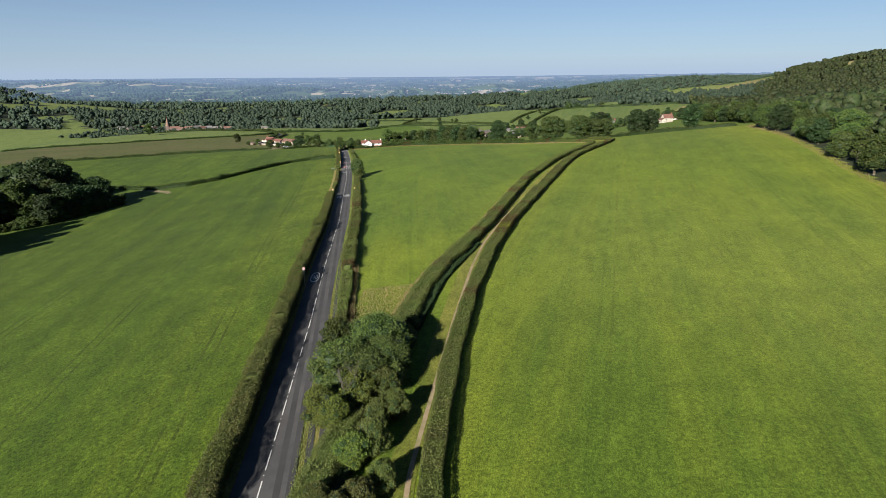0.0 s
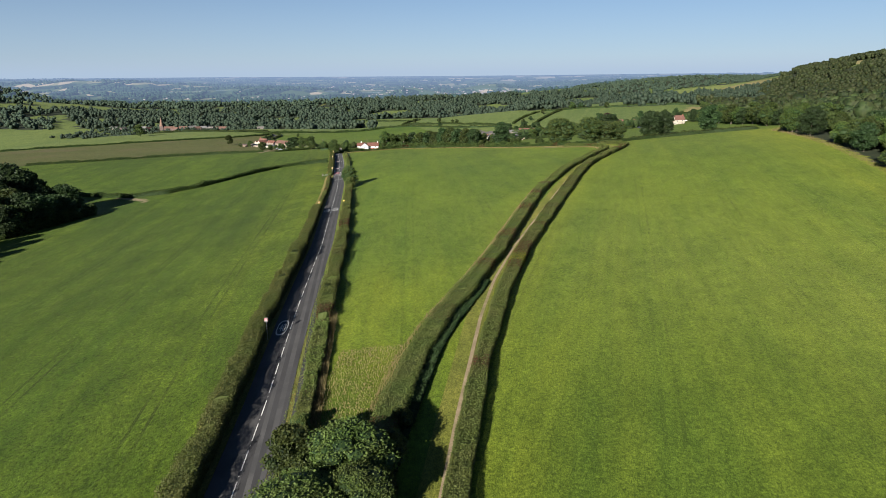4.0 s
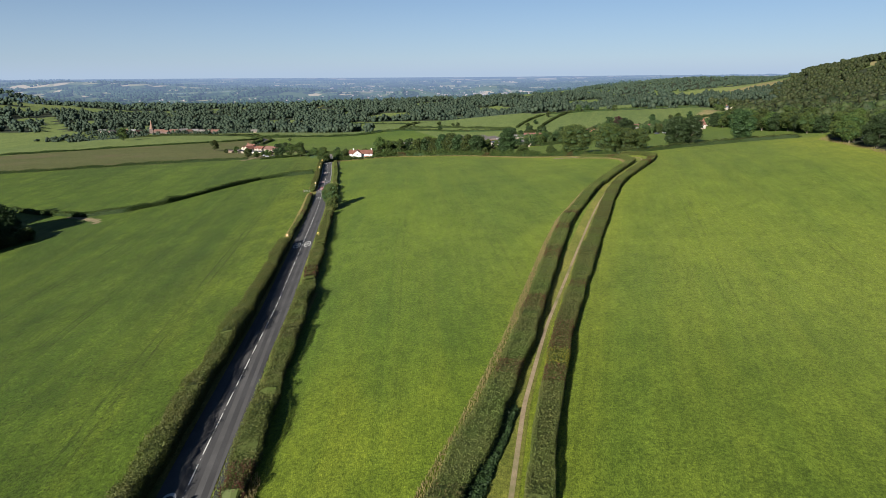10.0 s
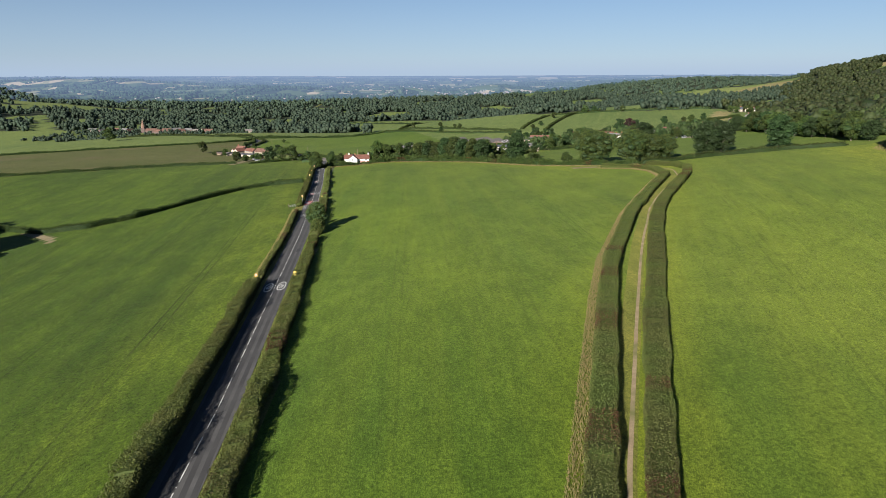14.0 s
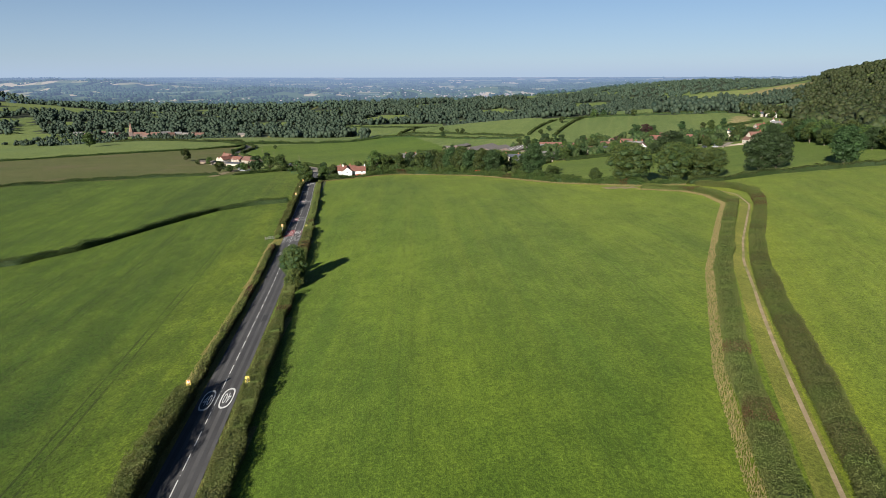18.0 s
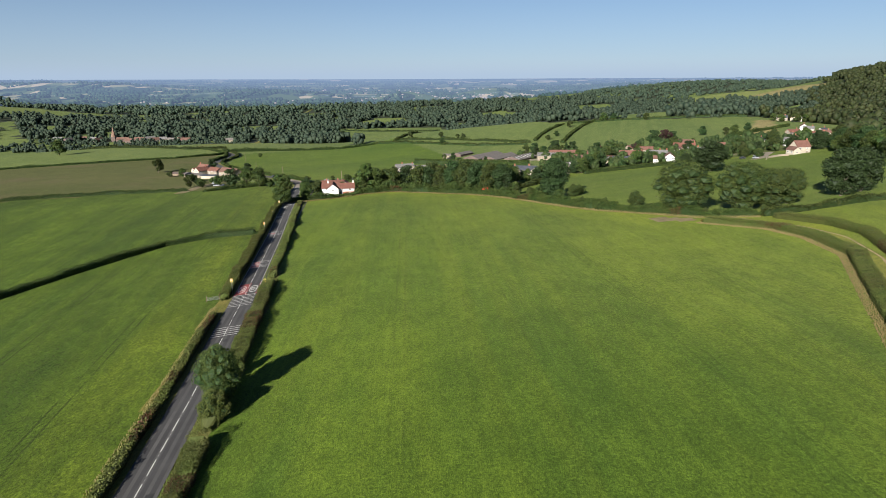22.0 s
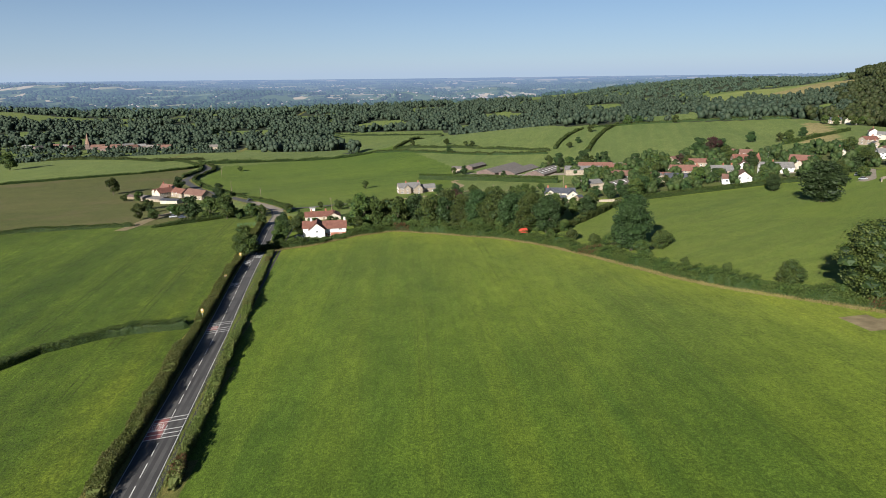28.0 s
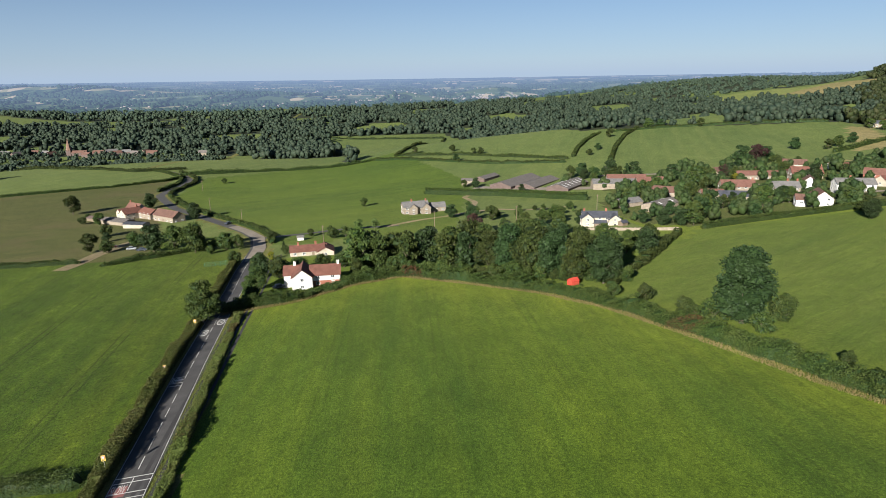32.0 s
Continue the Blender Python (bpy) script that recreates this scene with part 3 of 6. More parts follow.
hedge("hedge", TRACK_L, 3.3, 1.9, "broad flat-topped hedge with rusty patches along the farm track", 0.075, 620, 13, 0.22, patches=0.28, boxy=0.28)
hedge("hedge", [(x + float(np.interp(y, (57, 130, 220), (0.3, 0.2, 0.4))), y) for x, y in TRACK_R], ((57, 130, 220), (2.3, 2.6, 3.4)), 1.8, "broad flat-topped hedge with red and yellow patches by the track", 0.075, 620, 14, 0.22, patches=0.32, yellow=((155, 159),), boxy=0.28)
# Dark growth added in the ditch to stand in for the hedge's shadow.
hedge("hedge", beside(cut(TRACK_L, 40, 150), 2.3), 1.4, 0.6, "low dark tangle in the ditch between hedge and farm track", 0.12, 200, 29, 0.5, skin=LEAF_DARK)
hedge("hedge", HEDGE_B, 2.6, 2.2, "dark winding hedge between two green fields", 0.12, 340, 15, skin=LEAF_TREE)
hedge("hedge", HEDGE_C, 2.4, 2.0, "long dark hedge across the slope", 0.24, 100, 16, skin=LEAF_TREE)
hedge("hedge", HEDGE_C2, 2.8, 2.2, "clipped hedge beside the farm yard", 0.24, 100, 17, skin=LEAF_TREE)
hedge("hedge", HEDGE_D, 2.4, 1.9, "far hedge along a bare brown field", 0.28, 70, 18, skin=LEAF_TREE)
hedge("hedge", beside(EDGE, -3.0), 5.0, 2.6, "overgrown bramble hedge along the bottom of the crop field", 0.16, 420, 19, 0.7, patches=0.05, skin=LEAF_TREE)
hedge("hedge", [(124, 424), (143, 428), (165, 434), (202, 432), (228, 424)], 2.6, 2.2, "dark clipped hedge at the top of the pasture", 0.22, 80, 26, skin=LEAF_TREE)
hedge("hedge", [(62, 560), (68, 570), (80, 584), (92, 599), (104, 617), (115, 631)], 3.0, 2.4, "loose hedge climbing between pasture and garden", 0.24, 120, 27, 0.6, skin=LEAF_TREE)
hedge("hedge", [(128, 637), (150, 640), (173, 641), (200, 641), (225, 636)], 3.0, 2.6, "tall dark clipped hedge below the village", 0.24, 130, 28, 0.15, skin=LEAF_TREE)
for i, line in enumerate([[(3, 1064), (20, 1130), (45, 1250), (95, 1540)], [(3, 1064), (40, 1040), (76, 1020), (138, 968), (158, 950)], [(-21, 1052), (30, 1008), (90, 960), (151, 935)], [(165, 960), (180, 1000), (205, 1050), (232, 1090)],
                          [(188, 925), (215, 990), (245, 1050), (278, 1098)], [(240, 1090), (300, 1085), (380, 1062), (450, 1020)], [(-200, 1022), (-241, 1004), (-350, 1078), (-460, 1200)], [(-120, 1590), (-60, 1560), (95, 1545)],
                          [(330, 842), (350, 850), (380, 866), (420, 884)], [(-192, 975), (-120, 1010), (-60, 1030), (-21, 1052)]]):
    hedge("hedge", line, 3.2, 2.6, "far dark hedge between green fields", 0.4, 40, 40 + i, 0.5, "far hedges", skin=LEAF_TREE)
hedge("hedge", [(22, 832), (40, 822), (70, 808), (95, 786), (117, 760)], 4.0, 4.4, "tall clipped evergreen hedge in front of the barns", 0.28, 130, 51, 0.08, skin=LEAF_TREE)
hedge("hedge", cut(beside(ROAD[13:], 6.5), 672, 860), 2.6, 2.0, "hedge on the outside of the road bend", 0.3, 45, 52, 0.4, skin=LEAF_TREE)
hedge("hedge", cut(beside(ROAD[18:], -6.0), 880, 1010), 2.6, 2.2, "hedge along the winding lane", 0.3, 40, 53, 0.4, skin=LEAF_TREE)
hedge("hedge", cut(beside(ROAD[21:], 6.0), 860, 1000), 2.6, 2.2, "hedge on the bend of the winding lane", 0.3, 40, 54, 0.4, skin=LEAF_TREE)
hedge("hedge", [(-50, 566.5), (-42, 570.5), (-33, 574.5), (-28, 577)], 1.8, 1.7, "neat clipped light green garden hedge beside a white house", 0.09, 520, 55, 0.06, skin=LEAF_LIGHT)
tufts("dry_grass", cut(beside(ROAD, 7.3), 92, 140), -0.6, 0.6, 70, 0.7, "dry straw-coloured grass beside the thin road hedge", LEAF_DRY, 68)
tufts("dry_grass", TRACK_L[2:], -3.4, -1.6, 70, 0.42, "dry straw-coloured grass along the track hedge", LEAF_DRY, 61)
tufts("dry_grass", cut(beside(ROAD, -6.4), 250, 384), -0.9, 0.9, 44, 0.38, "dry straw-coloured grass on the road bank", LEAF_DRY, 62)
tufts("dry_grass", EDGE, -0.8, 1.3, 60, 0.6, "dry straw-coloured grass at the foot of the field hedge", LEAF_DRY, 63)
tufts("dry_grass", cut(beside(ROAD, -7.0), 20, 250), -0.5, 0.5, 12, 0.6, "dry grass fringe behind the road hedge", LEAF_DRY, 64)
tufts("dry_grass", [(-6.5, 92), (-5, 104), (-3.5, 120)], -4.8, 4.8, 200, 0.3, "patch of dead straw-coloured grass in the field corner", LEAF_DRY, 65)
tufts("verge_grass", cut(beside(ROAD, 3.8), 40, 640), -0.7, 0.7, 50, 0.2, "green verge grass along the road edge", foliage("verge_blade", (0.06, 0.09, 0.018), (0.14, 0.17, 0.035), (0.16, 0.15, 0.05)), 66)
tufts("dry_grass", WOOD_EDGE, -4.0, 0.0, 14, 0.8, "dry grass strip along the edge of the wood", LEAF_DRY, 67)
# ---- trees ----
def limb(bm, a, b, r0, r1, n=6):
    a, b = Vector(a), Vector(b)
    q = (b - a).to_track_quat("Z", "Y").to_matrix().to_4x4()
    bmesh.ops.create_cone(bm, cap_ends=False, segments=n, radius1=r0, radius2=r1, depth=(b - a).length, matrix=Matrix.Translation((a + b) / 2) @ q)


def crown_mesh(seed, height, spread, base, lobes, leaves, leaf, mats, lean=0.0, cone=0.0, core=0.7, lobe=(0.3, 0.5)):
    """A crown of overlapping leafy lobes with gaps, over dark lumps painting its shaded inside."""
    rng = np.random.default_rng(seed)
    vs, fs, ix, k = [], [], [], 0
    mid, half = (height + base) / 2, (height - base) / 2
    for i in range(lobes):
        t = rng.uniform(-1, 1)
        r = math.sqrt(max(0.05, 1 - t * t)) * spread * rng.uniform(0.25, 0.82) * (1 - cone * (t + 1) / 2)
        a = rng.uniform(0, 2 * math.pi)
        c = np.array([r * math.cos(a) + lean * t, r * math.sin(a), mid + t * half * 0.78])
        size = spread * rng.uniform(*lobe) * (1 - 0.5 * cone * (t + 1) / 2)
        n = rng.normal(size=(leaves, 3))
        n /= np.linalg.norm(n, axis=1)[:, None]
        n[:, 2] = np.abs(n[:, 2]) * np.where(rng.uniform(size=leaves) < 0.7, 1, -1)
        pts = c + n * np.array([1, 1, 0.75]) * size * (rng.uniform(0.55, 1.08, leaves) ** 0.6)[:, None]
        v, f = leaf_quads(pts, leaf, rng)
        vs.append(v)
        fs.append(f + k)
        ix.append(np.zeros(len(f), int))
        k += len(v)
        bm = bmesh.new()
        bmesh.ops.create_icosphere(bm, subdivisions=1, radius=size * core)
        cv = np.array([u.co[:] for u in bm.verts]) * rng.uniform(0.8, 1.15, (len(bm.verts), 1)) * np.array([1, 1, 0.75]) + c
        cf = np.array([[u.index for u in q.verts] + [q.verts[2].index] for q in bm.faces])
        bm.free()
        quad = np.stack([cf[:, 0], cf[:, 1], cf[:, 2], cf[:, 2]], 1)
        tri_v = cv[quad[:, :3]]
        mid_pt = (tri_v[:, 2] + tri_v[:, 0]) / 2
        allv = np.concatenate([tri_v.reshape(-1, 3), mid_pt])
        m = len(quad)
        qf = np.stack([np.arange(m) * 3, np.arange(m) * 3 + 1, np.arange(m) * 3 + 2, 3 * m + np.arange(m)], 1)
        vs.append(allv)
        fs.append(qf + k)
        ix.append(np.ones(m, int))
        k += len(allv)
    return np.concatenate(vs), np.concatenate(fs), np.concatenate(ix), mats


def make_tree(seed, height, spread, base, lobes, leaves, leaf, mats, lean=0.0, cone=0.0, lobe=(0.3, 0.5)):
    """A tree at the origin: an Empty with a trunk of tapered limbs and a crown."""
    rng = random.Random(seed)
    root = new("tree")
    bm = bmesh.new()
    limb(bm, (0, 0, -0.6), (0.05, 0, base + height * 0.2), height * 0.03, height * 0.02, 8)
    for i in range(7):
        a = i * 2.4 + rng.random()
        z = base * 0.8 + height * 0.08 * i * 0.6
        q = (spread * 0.55 * math.cos(a), spread * 0.55 * math.sin(a), min(height * 0.9, z + height * rng.uniform(0.18, 0.4)))
        limb(bm, (0, 0, z), q, height * 0.013, height * 0.004, 5)
    part("trunk", bm, BARK, root)
    v, f, ix, mm = crown_mesh(seed, height, spread, base, lobes, leaves, leaf, mats, lean, cone, 0.7, lobe)
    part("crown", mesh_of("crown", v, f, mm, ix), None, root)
    return root


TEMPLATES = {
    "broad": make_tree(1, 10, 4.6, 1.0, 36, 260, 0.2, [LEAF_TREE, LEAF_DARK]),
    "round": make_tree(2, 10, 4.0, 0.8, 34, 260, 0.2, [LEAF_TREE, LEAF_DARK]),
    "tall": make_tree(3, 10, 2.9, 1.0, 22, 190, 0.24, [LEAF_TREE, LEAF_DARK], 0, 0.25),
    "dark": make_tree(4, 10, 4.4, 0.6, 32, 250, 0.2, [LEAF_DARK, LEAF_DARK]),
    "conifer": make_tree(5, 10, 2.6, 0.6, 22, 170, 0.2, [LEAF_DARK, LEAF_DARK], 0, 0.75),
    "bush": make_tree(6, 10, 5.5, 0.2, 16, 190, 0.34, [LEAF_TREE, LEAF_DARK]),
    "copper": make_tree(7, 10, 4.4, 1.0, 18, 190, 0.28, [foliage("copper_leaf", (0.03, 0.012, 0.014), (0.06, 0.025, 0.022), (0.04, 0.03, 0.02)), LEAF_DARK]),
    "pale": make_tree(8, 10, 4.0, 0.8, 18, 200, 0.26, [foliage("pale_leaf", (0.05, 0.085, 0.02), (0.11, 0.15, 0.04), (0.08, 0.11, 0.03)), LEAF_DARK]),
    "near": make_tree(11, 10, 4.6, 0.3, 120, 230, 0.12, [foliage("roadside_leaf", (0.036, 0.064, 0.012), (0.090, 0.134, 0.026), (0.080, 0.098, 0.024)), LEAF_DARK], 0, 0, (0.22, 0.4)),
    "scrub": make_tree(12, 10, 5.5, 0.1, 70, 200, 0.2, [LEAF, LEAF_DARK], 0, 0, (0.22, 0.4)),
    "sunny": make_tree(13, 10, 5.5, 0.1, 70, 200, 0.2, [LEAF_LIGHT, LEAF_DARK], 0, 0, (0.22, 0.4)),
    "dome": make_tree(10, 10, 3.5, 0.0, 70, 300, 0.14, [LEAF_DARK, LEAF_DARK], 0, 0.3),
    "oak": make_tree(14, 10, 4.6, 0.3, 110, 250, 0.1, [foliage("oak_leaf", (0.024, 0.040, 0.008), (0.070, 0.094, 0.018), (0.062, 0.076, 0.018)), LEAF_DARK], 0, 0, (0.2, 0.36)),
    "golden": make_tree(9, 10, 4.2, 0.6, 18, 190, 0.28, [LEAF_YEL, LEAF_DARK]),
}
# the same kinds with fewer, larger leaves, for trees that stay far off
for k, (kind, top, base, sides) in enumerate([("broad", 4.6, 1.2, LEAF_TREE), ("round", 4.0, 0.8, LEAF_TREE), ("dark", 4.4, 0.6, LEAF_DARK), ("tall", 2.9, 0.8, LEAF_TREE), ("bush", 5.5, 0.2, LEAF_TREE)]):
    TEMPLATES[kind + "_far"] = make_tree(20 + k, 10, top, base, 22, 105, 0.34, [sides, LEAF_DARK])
USED = set()
tree_rng = random.Random(77)


def plant(kind, x, y, h, label, wide=1.0, group=""):
    """One tree or bush of height h at a place on the ground."""
    if y > 640 or (y > 598 and x < 100) or x < -190:
        kind = kind + "_far" if kind + "_far" in TEMPLATES else kind
    src = TEMPLATES[kind]
    s = h / 10.0
    m = Matrix.LocRotScale((x, y, ground(x, y) - 0.1), Euler((0, 0, tree_rng.uniform(0, 6.28))), (s * wide, s * wide, s))
    if kind in USED:
        ob = copy_thing(src, m)
        ob.matrix_basis = m
    else:
        ob = src
        ob.matrix_basis = m
        USED.add(kind)
    ob.name = "bush" if kind[:4] in ("bush", "scru", "sunn") and h < 4.5 else "tree"
    return tagged(ob, label, "bush" if ob.name.startswith("bush") else "tree", group)


# the clump by the road at the start of the flight
plant("near", -8.2, 77, 8.2, "leafy roadside tree with bare grey branches showing through", 1.25)
plant("near", -4.0, 85, 8.0, "leafy roadside tree beside the farm track", 1.25)
plant("round", -10.0, 88, 7.0, "thin pale-leaved roadside tree", 1.1)
plant("sunny", -10.5, 70, 5.2, "dense yellow-green scrub at the foot of a roadside tree", 0.9)
plant("sunny", -8.5, 68, 4.6, "dense scrub bush at the foot of a roadside tree", 0.9)
plant("sunny", -6.0, 60, 4.2, "dense scrub bush beside the road", 0.9)
plant("near", -6.4, 80.5, 6.4, "light olive-leaved tree in the roadside clump", 1.2)
plant("near", -2.8, 79, 7.0, "leafy olive-green tree in the roadside clump", 1.2)
plant("near", -5.6, 75.5, 7.0, "leafy olive-green tree in the roadside clump", 1.2)
plant("sunny", -6.2, 72, 5.6, "yellow-green bush in the roadside clump", 0.8)
plant("scrub", -5.0, 52, 4.0, "dense scrub bush between road and track", 0.9)
plant("scrub", -8.5, 46, 3.6, "dense scrub bush between road and track", 0.9)
plant("scrub", -4.5, 44, 3.4, "dense scrub bush between road and track", 0.9)
plant("scrub", -3.6, 68, 3.6, "dense scrub bush between road and track", 0.8)
plant("scrub", -9.0, 53, 3.6, "low scrub bush on the road verge", 0.9)
plant("scrub", -10.8, 97, 3.2, "thin scrub bush on the road verge", 0.8)
for x, y, h in [(-2.0, 76, 4.4), (-0.8, 83, 4.0), (0.2, 90, 3.6), (-3.4, 74, 5.0), (-1.4, 69, 4.0), (-3.8, 62, 4.6), (-2.8, 55, 3.8), (-6.8, 50, 4.2), (-6.5, 41, 3.8), (-3.0, 38, 3.4), (1.0, 96, 3.2), (-6.5, 92, 4.5)]:
    plant("scrub", x, y, h, "dense dark scrub between road and track", 0.8, "roadside scrub")
# roadside trees further on
plant("oak", -22.8, 327, 10.5, "slender roadside tree leaning over the road", 0.8)
plant("scrub", -22.2, 321, 5.4, "thick bush at the foot of the roadside tree", 0.8)
plant("scrub", -23.0, 338, 4.0, "bushy growth in the roadside hedge", 0.7)
plant("round", -53.2, 557, 12.0, "round roadside tree in the hedge", 1.0)
plant("bush", -54.5, 566, 6.5, "bushy growth beside the roadside tree", 0.9)
plant("round", -44.4, 576, 8.0, "leafy tree beside a white house", 0.9)
plant("broad", -44.6, 588, 8.0, "leafy tree beside a white house", 0.9)
plant("bush", -40.5, 603, 7.5, "dark shrub beside a white house", 0.9)
plant("round", -13.5, 597, 7.0, "leafy tree beside a white house", 1.0)
plant("pale", -10.0, 594, 4.5, "grey-green shrub at the end of the grove", 1.0)
plant("bush", -27, 616, 5.0, "dark garden shrub behind the white house", 1.2)
plant("bush", -19, 614, 6.0, "dark garden shrub behind the white house", 1.1)
plant("bush", -35, 613, 5.0, "dark garden shrub behind the white house", 1.1)
plant("bush", -62, 629, 5.5, "dark bush at the road junction", 0.9)
plant("bush", -57.5, 681, 4.5, "dark bush at the road junction", 1.0)
plant("bush", -28.5, 678, 5.0, "dark bush beside the lane", 1.0)
plant("pale", -23, 680, 5.5, "small yellowish garden tree", 1.0)
plant("bush", -49.5, 613, 6.5, "dark garden shrub beside the road", 1.0)
plant("dark", -47.5, 604, 9.5, "dark garden tree beside the road", 0.9)
plant("bush", -51.5, 622, 4.6, "garden shrub beside the road", 0.8)
plant("golden", -49.0, 634, 3.6, "golden garden shrub near the junction", 0.9)
plant("bush", -45.0, 645, 3.8, "dark green garden shrub near the junction", 0.9)
plant("conifer", -47.5, 655, 4.2, "small dark garden conifer", 1.0)
# right-hand field trees
plant("oak", 106, 446, 19.0, "big broad oak at the bottom of the crop field", 1.25)
plant("oak", 123, 437, 18.0, "tall round tree at the end of the farm track", 1.1)
plant("oak", 134, 440, 14.5, "spreading tree at the end of the farm track", 1.1)
plant("oak", 144, 444, 13.5, "spreading light-green tree in the field hedge", 1.05)
plant("dark", 168, 450, 17.0, "dark dense tree in the pasture hedge", 1.05)
plant("dark", 180, 456, 16.0, "dark dense tree in the pasture hedge", 1.0)
plant("dark", 207, 448, 17.0, "dark dense tree beside the wood", 1.05)
plant("dark", 181, 574, 16.5, "huge dark spreading tree in the pasture", 1.4)
plant("dome", 79, 520, 19.0, "tall dense dome-shaped tree in the field hedge", 1.06)
for x, y, h in [(74, 523, 6.5), (88, 519, 6.0), (80, 513, 5.0), (92, 524, 5.0), (70, 530, 5.0)]:
    plant("bush", x, y, h, "thick bush at the foot of a dome-shaped tree", 1.0, "field-edge bushes")
plant("bush", 66, 545, 5.0, "thick bush in the field hedge", 0.9)
plant("broad", 96, 462, 7.0, "low spreading tree in the field hedge", 1.0)
# grove between the crop field and the village
grove = [(-13, 607), (-9, 616), (-6, 604), (-2, 612), (88, 600), (93, 608), (4, 606), (11, 612), (1, 617), (18, 603), (25, 600), (20, 612), (32, 596), (38, 590), (33, 604), (44, 584), (50, 578), (45, 594), (56, 572), (62, 566), (57, 584), (66, 578),
         (70, 590), (75, 600), (64, 596), (52, 600), (40, 606), (28, 618), (10, 626), (38, 622), (48, 614), (60, 610), (84, 606), (78, 616), (15, 640), (36, 640), (48, 632), (60, 628)]
for i, (gx_, gy_) in enumerate(grove):
    kind = ("round", "dark", "tall", "broad", "dark", "round")[i % 6]
    plant(kind, gx_, gy_, (9.0 if gx_ > 66 or gy_ > 620 else 13.5 if gy_ > 608 else 15.0) * (0.88 + 0.26 * tree_rng.random()), "dense leafy tree in the grove below the crop field", 0.95, "grove trees")
for gx_, gy_, h in [(47, 652, 9), (56, 650, 8), (64, 655, 8), (70, 648, 10), (118, 654, 8), (124, 649, 8), (131, 652, 10), (141, 662, 11), (129, 647, 9), (136, 657, 11), (114, 666, 7), (31, 728, 8), (44, 757, 5), (40, 714, 9), (51, 711, 8), (65, 694, 6), (71, 683, 8), (79, 688, 9), (88, 679, 6), (84, 622, 7), (90, 612, 7)]:
    plant(tree_rng.choice(["round", "broad", "dark"]), gx_, gy_, h, "leafy garden tree at the edge of the village", 1.0, "garden trees")
plant("copper", 36, 668, 10, "dark copper-leaved tree in a garden", 0.9)
plant("dark", 22, 642, 8, "dark leafy tree hiding a cottage", 1.0)
# farm trees
for kind, x, y, h, lab in [("dark", -106, 668, 13.0, "dense dark tree beside the farm yard"), ("round", -95, 663, 12.0, "dense green tree beside the farm yard"), ("broad", -86, 660, 13.0, "dense green tree beside the farm yard"),
                           ("round", -200, 794, 12.0, "round tree at the corner of the brown field"), ("bush", -183, 776, 3.5, "small bush beside the farm sheds"), ("dark", -117, 765, 10.5, "dark round tree behind the farm barn"),
                           ("bush", -128, 700, 4.5, "garden bush beside parked cars"), ("copper", -120, 703, 4.0, "dark red garden shrub"), ("round", -136, 674, 9.0, "loose leafy tree at the field corner"), ("bush", -128, 672, 6.0, "garden bush beside the farm yard"), ("bush", -120, 684, 6.5, "garden bush beside parked cars"), ("dark", -113, 692, 7.0, "dark garden tree beside parked cars"), ("bush", -147, 716, 6.0, "bush hiding the farm sheds"), ("round", -166, 752, 7.5, "leafy tree beside the farm sheds"), ("bush", -178, 758, 4.5, "bush beside the farm sheds"), ("bush", -74, 664, 7.5, "dark bush on the green by the bend"), ("round", -68, 662, 6.5, "dark bush on the green by the bend"), ("dark", -140, 700, 5.0, "loose leafy tree at the field corner"),
                           ("bush", -80, 668, 4.0, "dark bush on the green by the bend"), ("dark", -72, 672, 4.5, "dark bush on the green by the bend"), ("bush", -78, 655, 3.5, "clipped shrub on the green"), ("dark", -160, 812, 10.5, "tree behind the farmhouse"),
                           ("broad", -370, 970, 17.0, "lone spreading oak in a green field"), ("bush", -141, 929, 4.5, "single bush in the open field"), ("round", -19, 787, 6.0, "round tree near a stone house"),
                           ("round", -31, 690, 4.5, "small garden tree by the lane"), ("pale", -18, 700, 5.5, "small yellowish garden tree"), ("pale", -10, 700, 5.5, "small yellowish garden tree"), ("round", -40, 686, 4.0, "small round tree by the lane")]:
    plant(kind, x, y, h, lab)
for i, (x, y, h) in enumerate([(24, 1067, 8), (63, 1057, 7), (60, 987, 8), (82, 1029, 6), (88, 1021, 7), (325, 880, 10), (340, 862, 8), (352, 868, 9), (372, 880, 9), (230, 1052, 9), (285, 1085, 12), (300, 1088, 10), (338, 1070, 9), (180, 960, 6), (196, 985, 7)]):
    plant(("round", "broad", "dark")[i % 3], x, y, h, "field tree standing on a far hedge line", 1.1, "field trees")
for i in range(26):
    k = i / 25
    gx_, gy_ = -16 + 84 * k + 2 * tree_rng.random(), 613 - 48 * k ** 0.7 + 3 * tree_rng.random()
    plant("bush", gx_, gy_, 4.0 + 3.0 * tree_rng.random(), "leafy undergrowth along the front of the grove", 0.9, "grove undergrowth")
# left-hand copse
COPSE = [(-151, 347), (-158, 326), (-166, 302), (-182, 288), (-215, 276), (-262, 285), (-262, 380), (-215, 395), (-176, 368)]
COPSE_BACK = []
made = 0
while made < 66:
    x, y = tree_rng.uniform(-262, -150), tree_rng.uniform(276, 400)
    if not inside(COPSE, np.array([x]), np.array([y]))[0]:
        continue
    big = min(1.0, max(0.0, (-152 - x) / 38.0))
    h = (8.0 + 18.0 * big) * tree_rng.uniform(0.85, 1.15)
    made += 1
    if x < -195:
        COPSE_BACK.append((x, y, h))
        continue
    plant(("dark", "dark", "round")[made % 3], x, y, h, "dark tree in the copse below the crop field", 1.1 if big > 0.5 else 1.25, "copse trees")
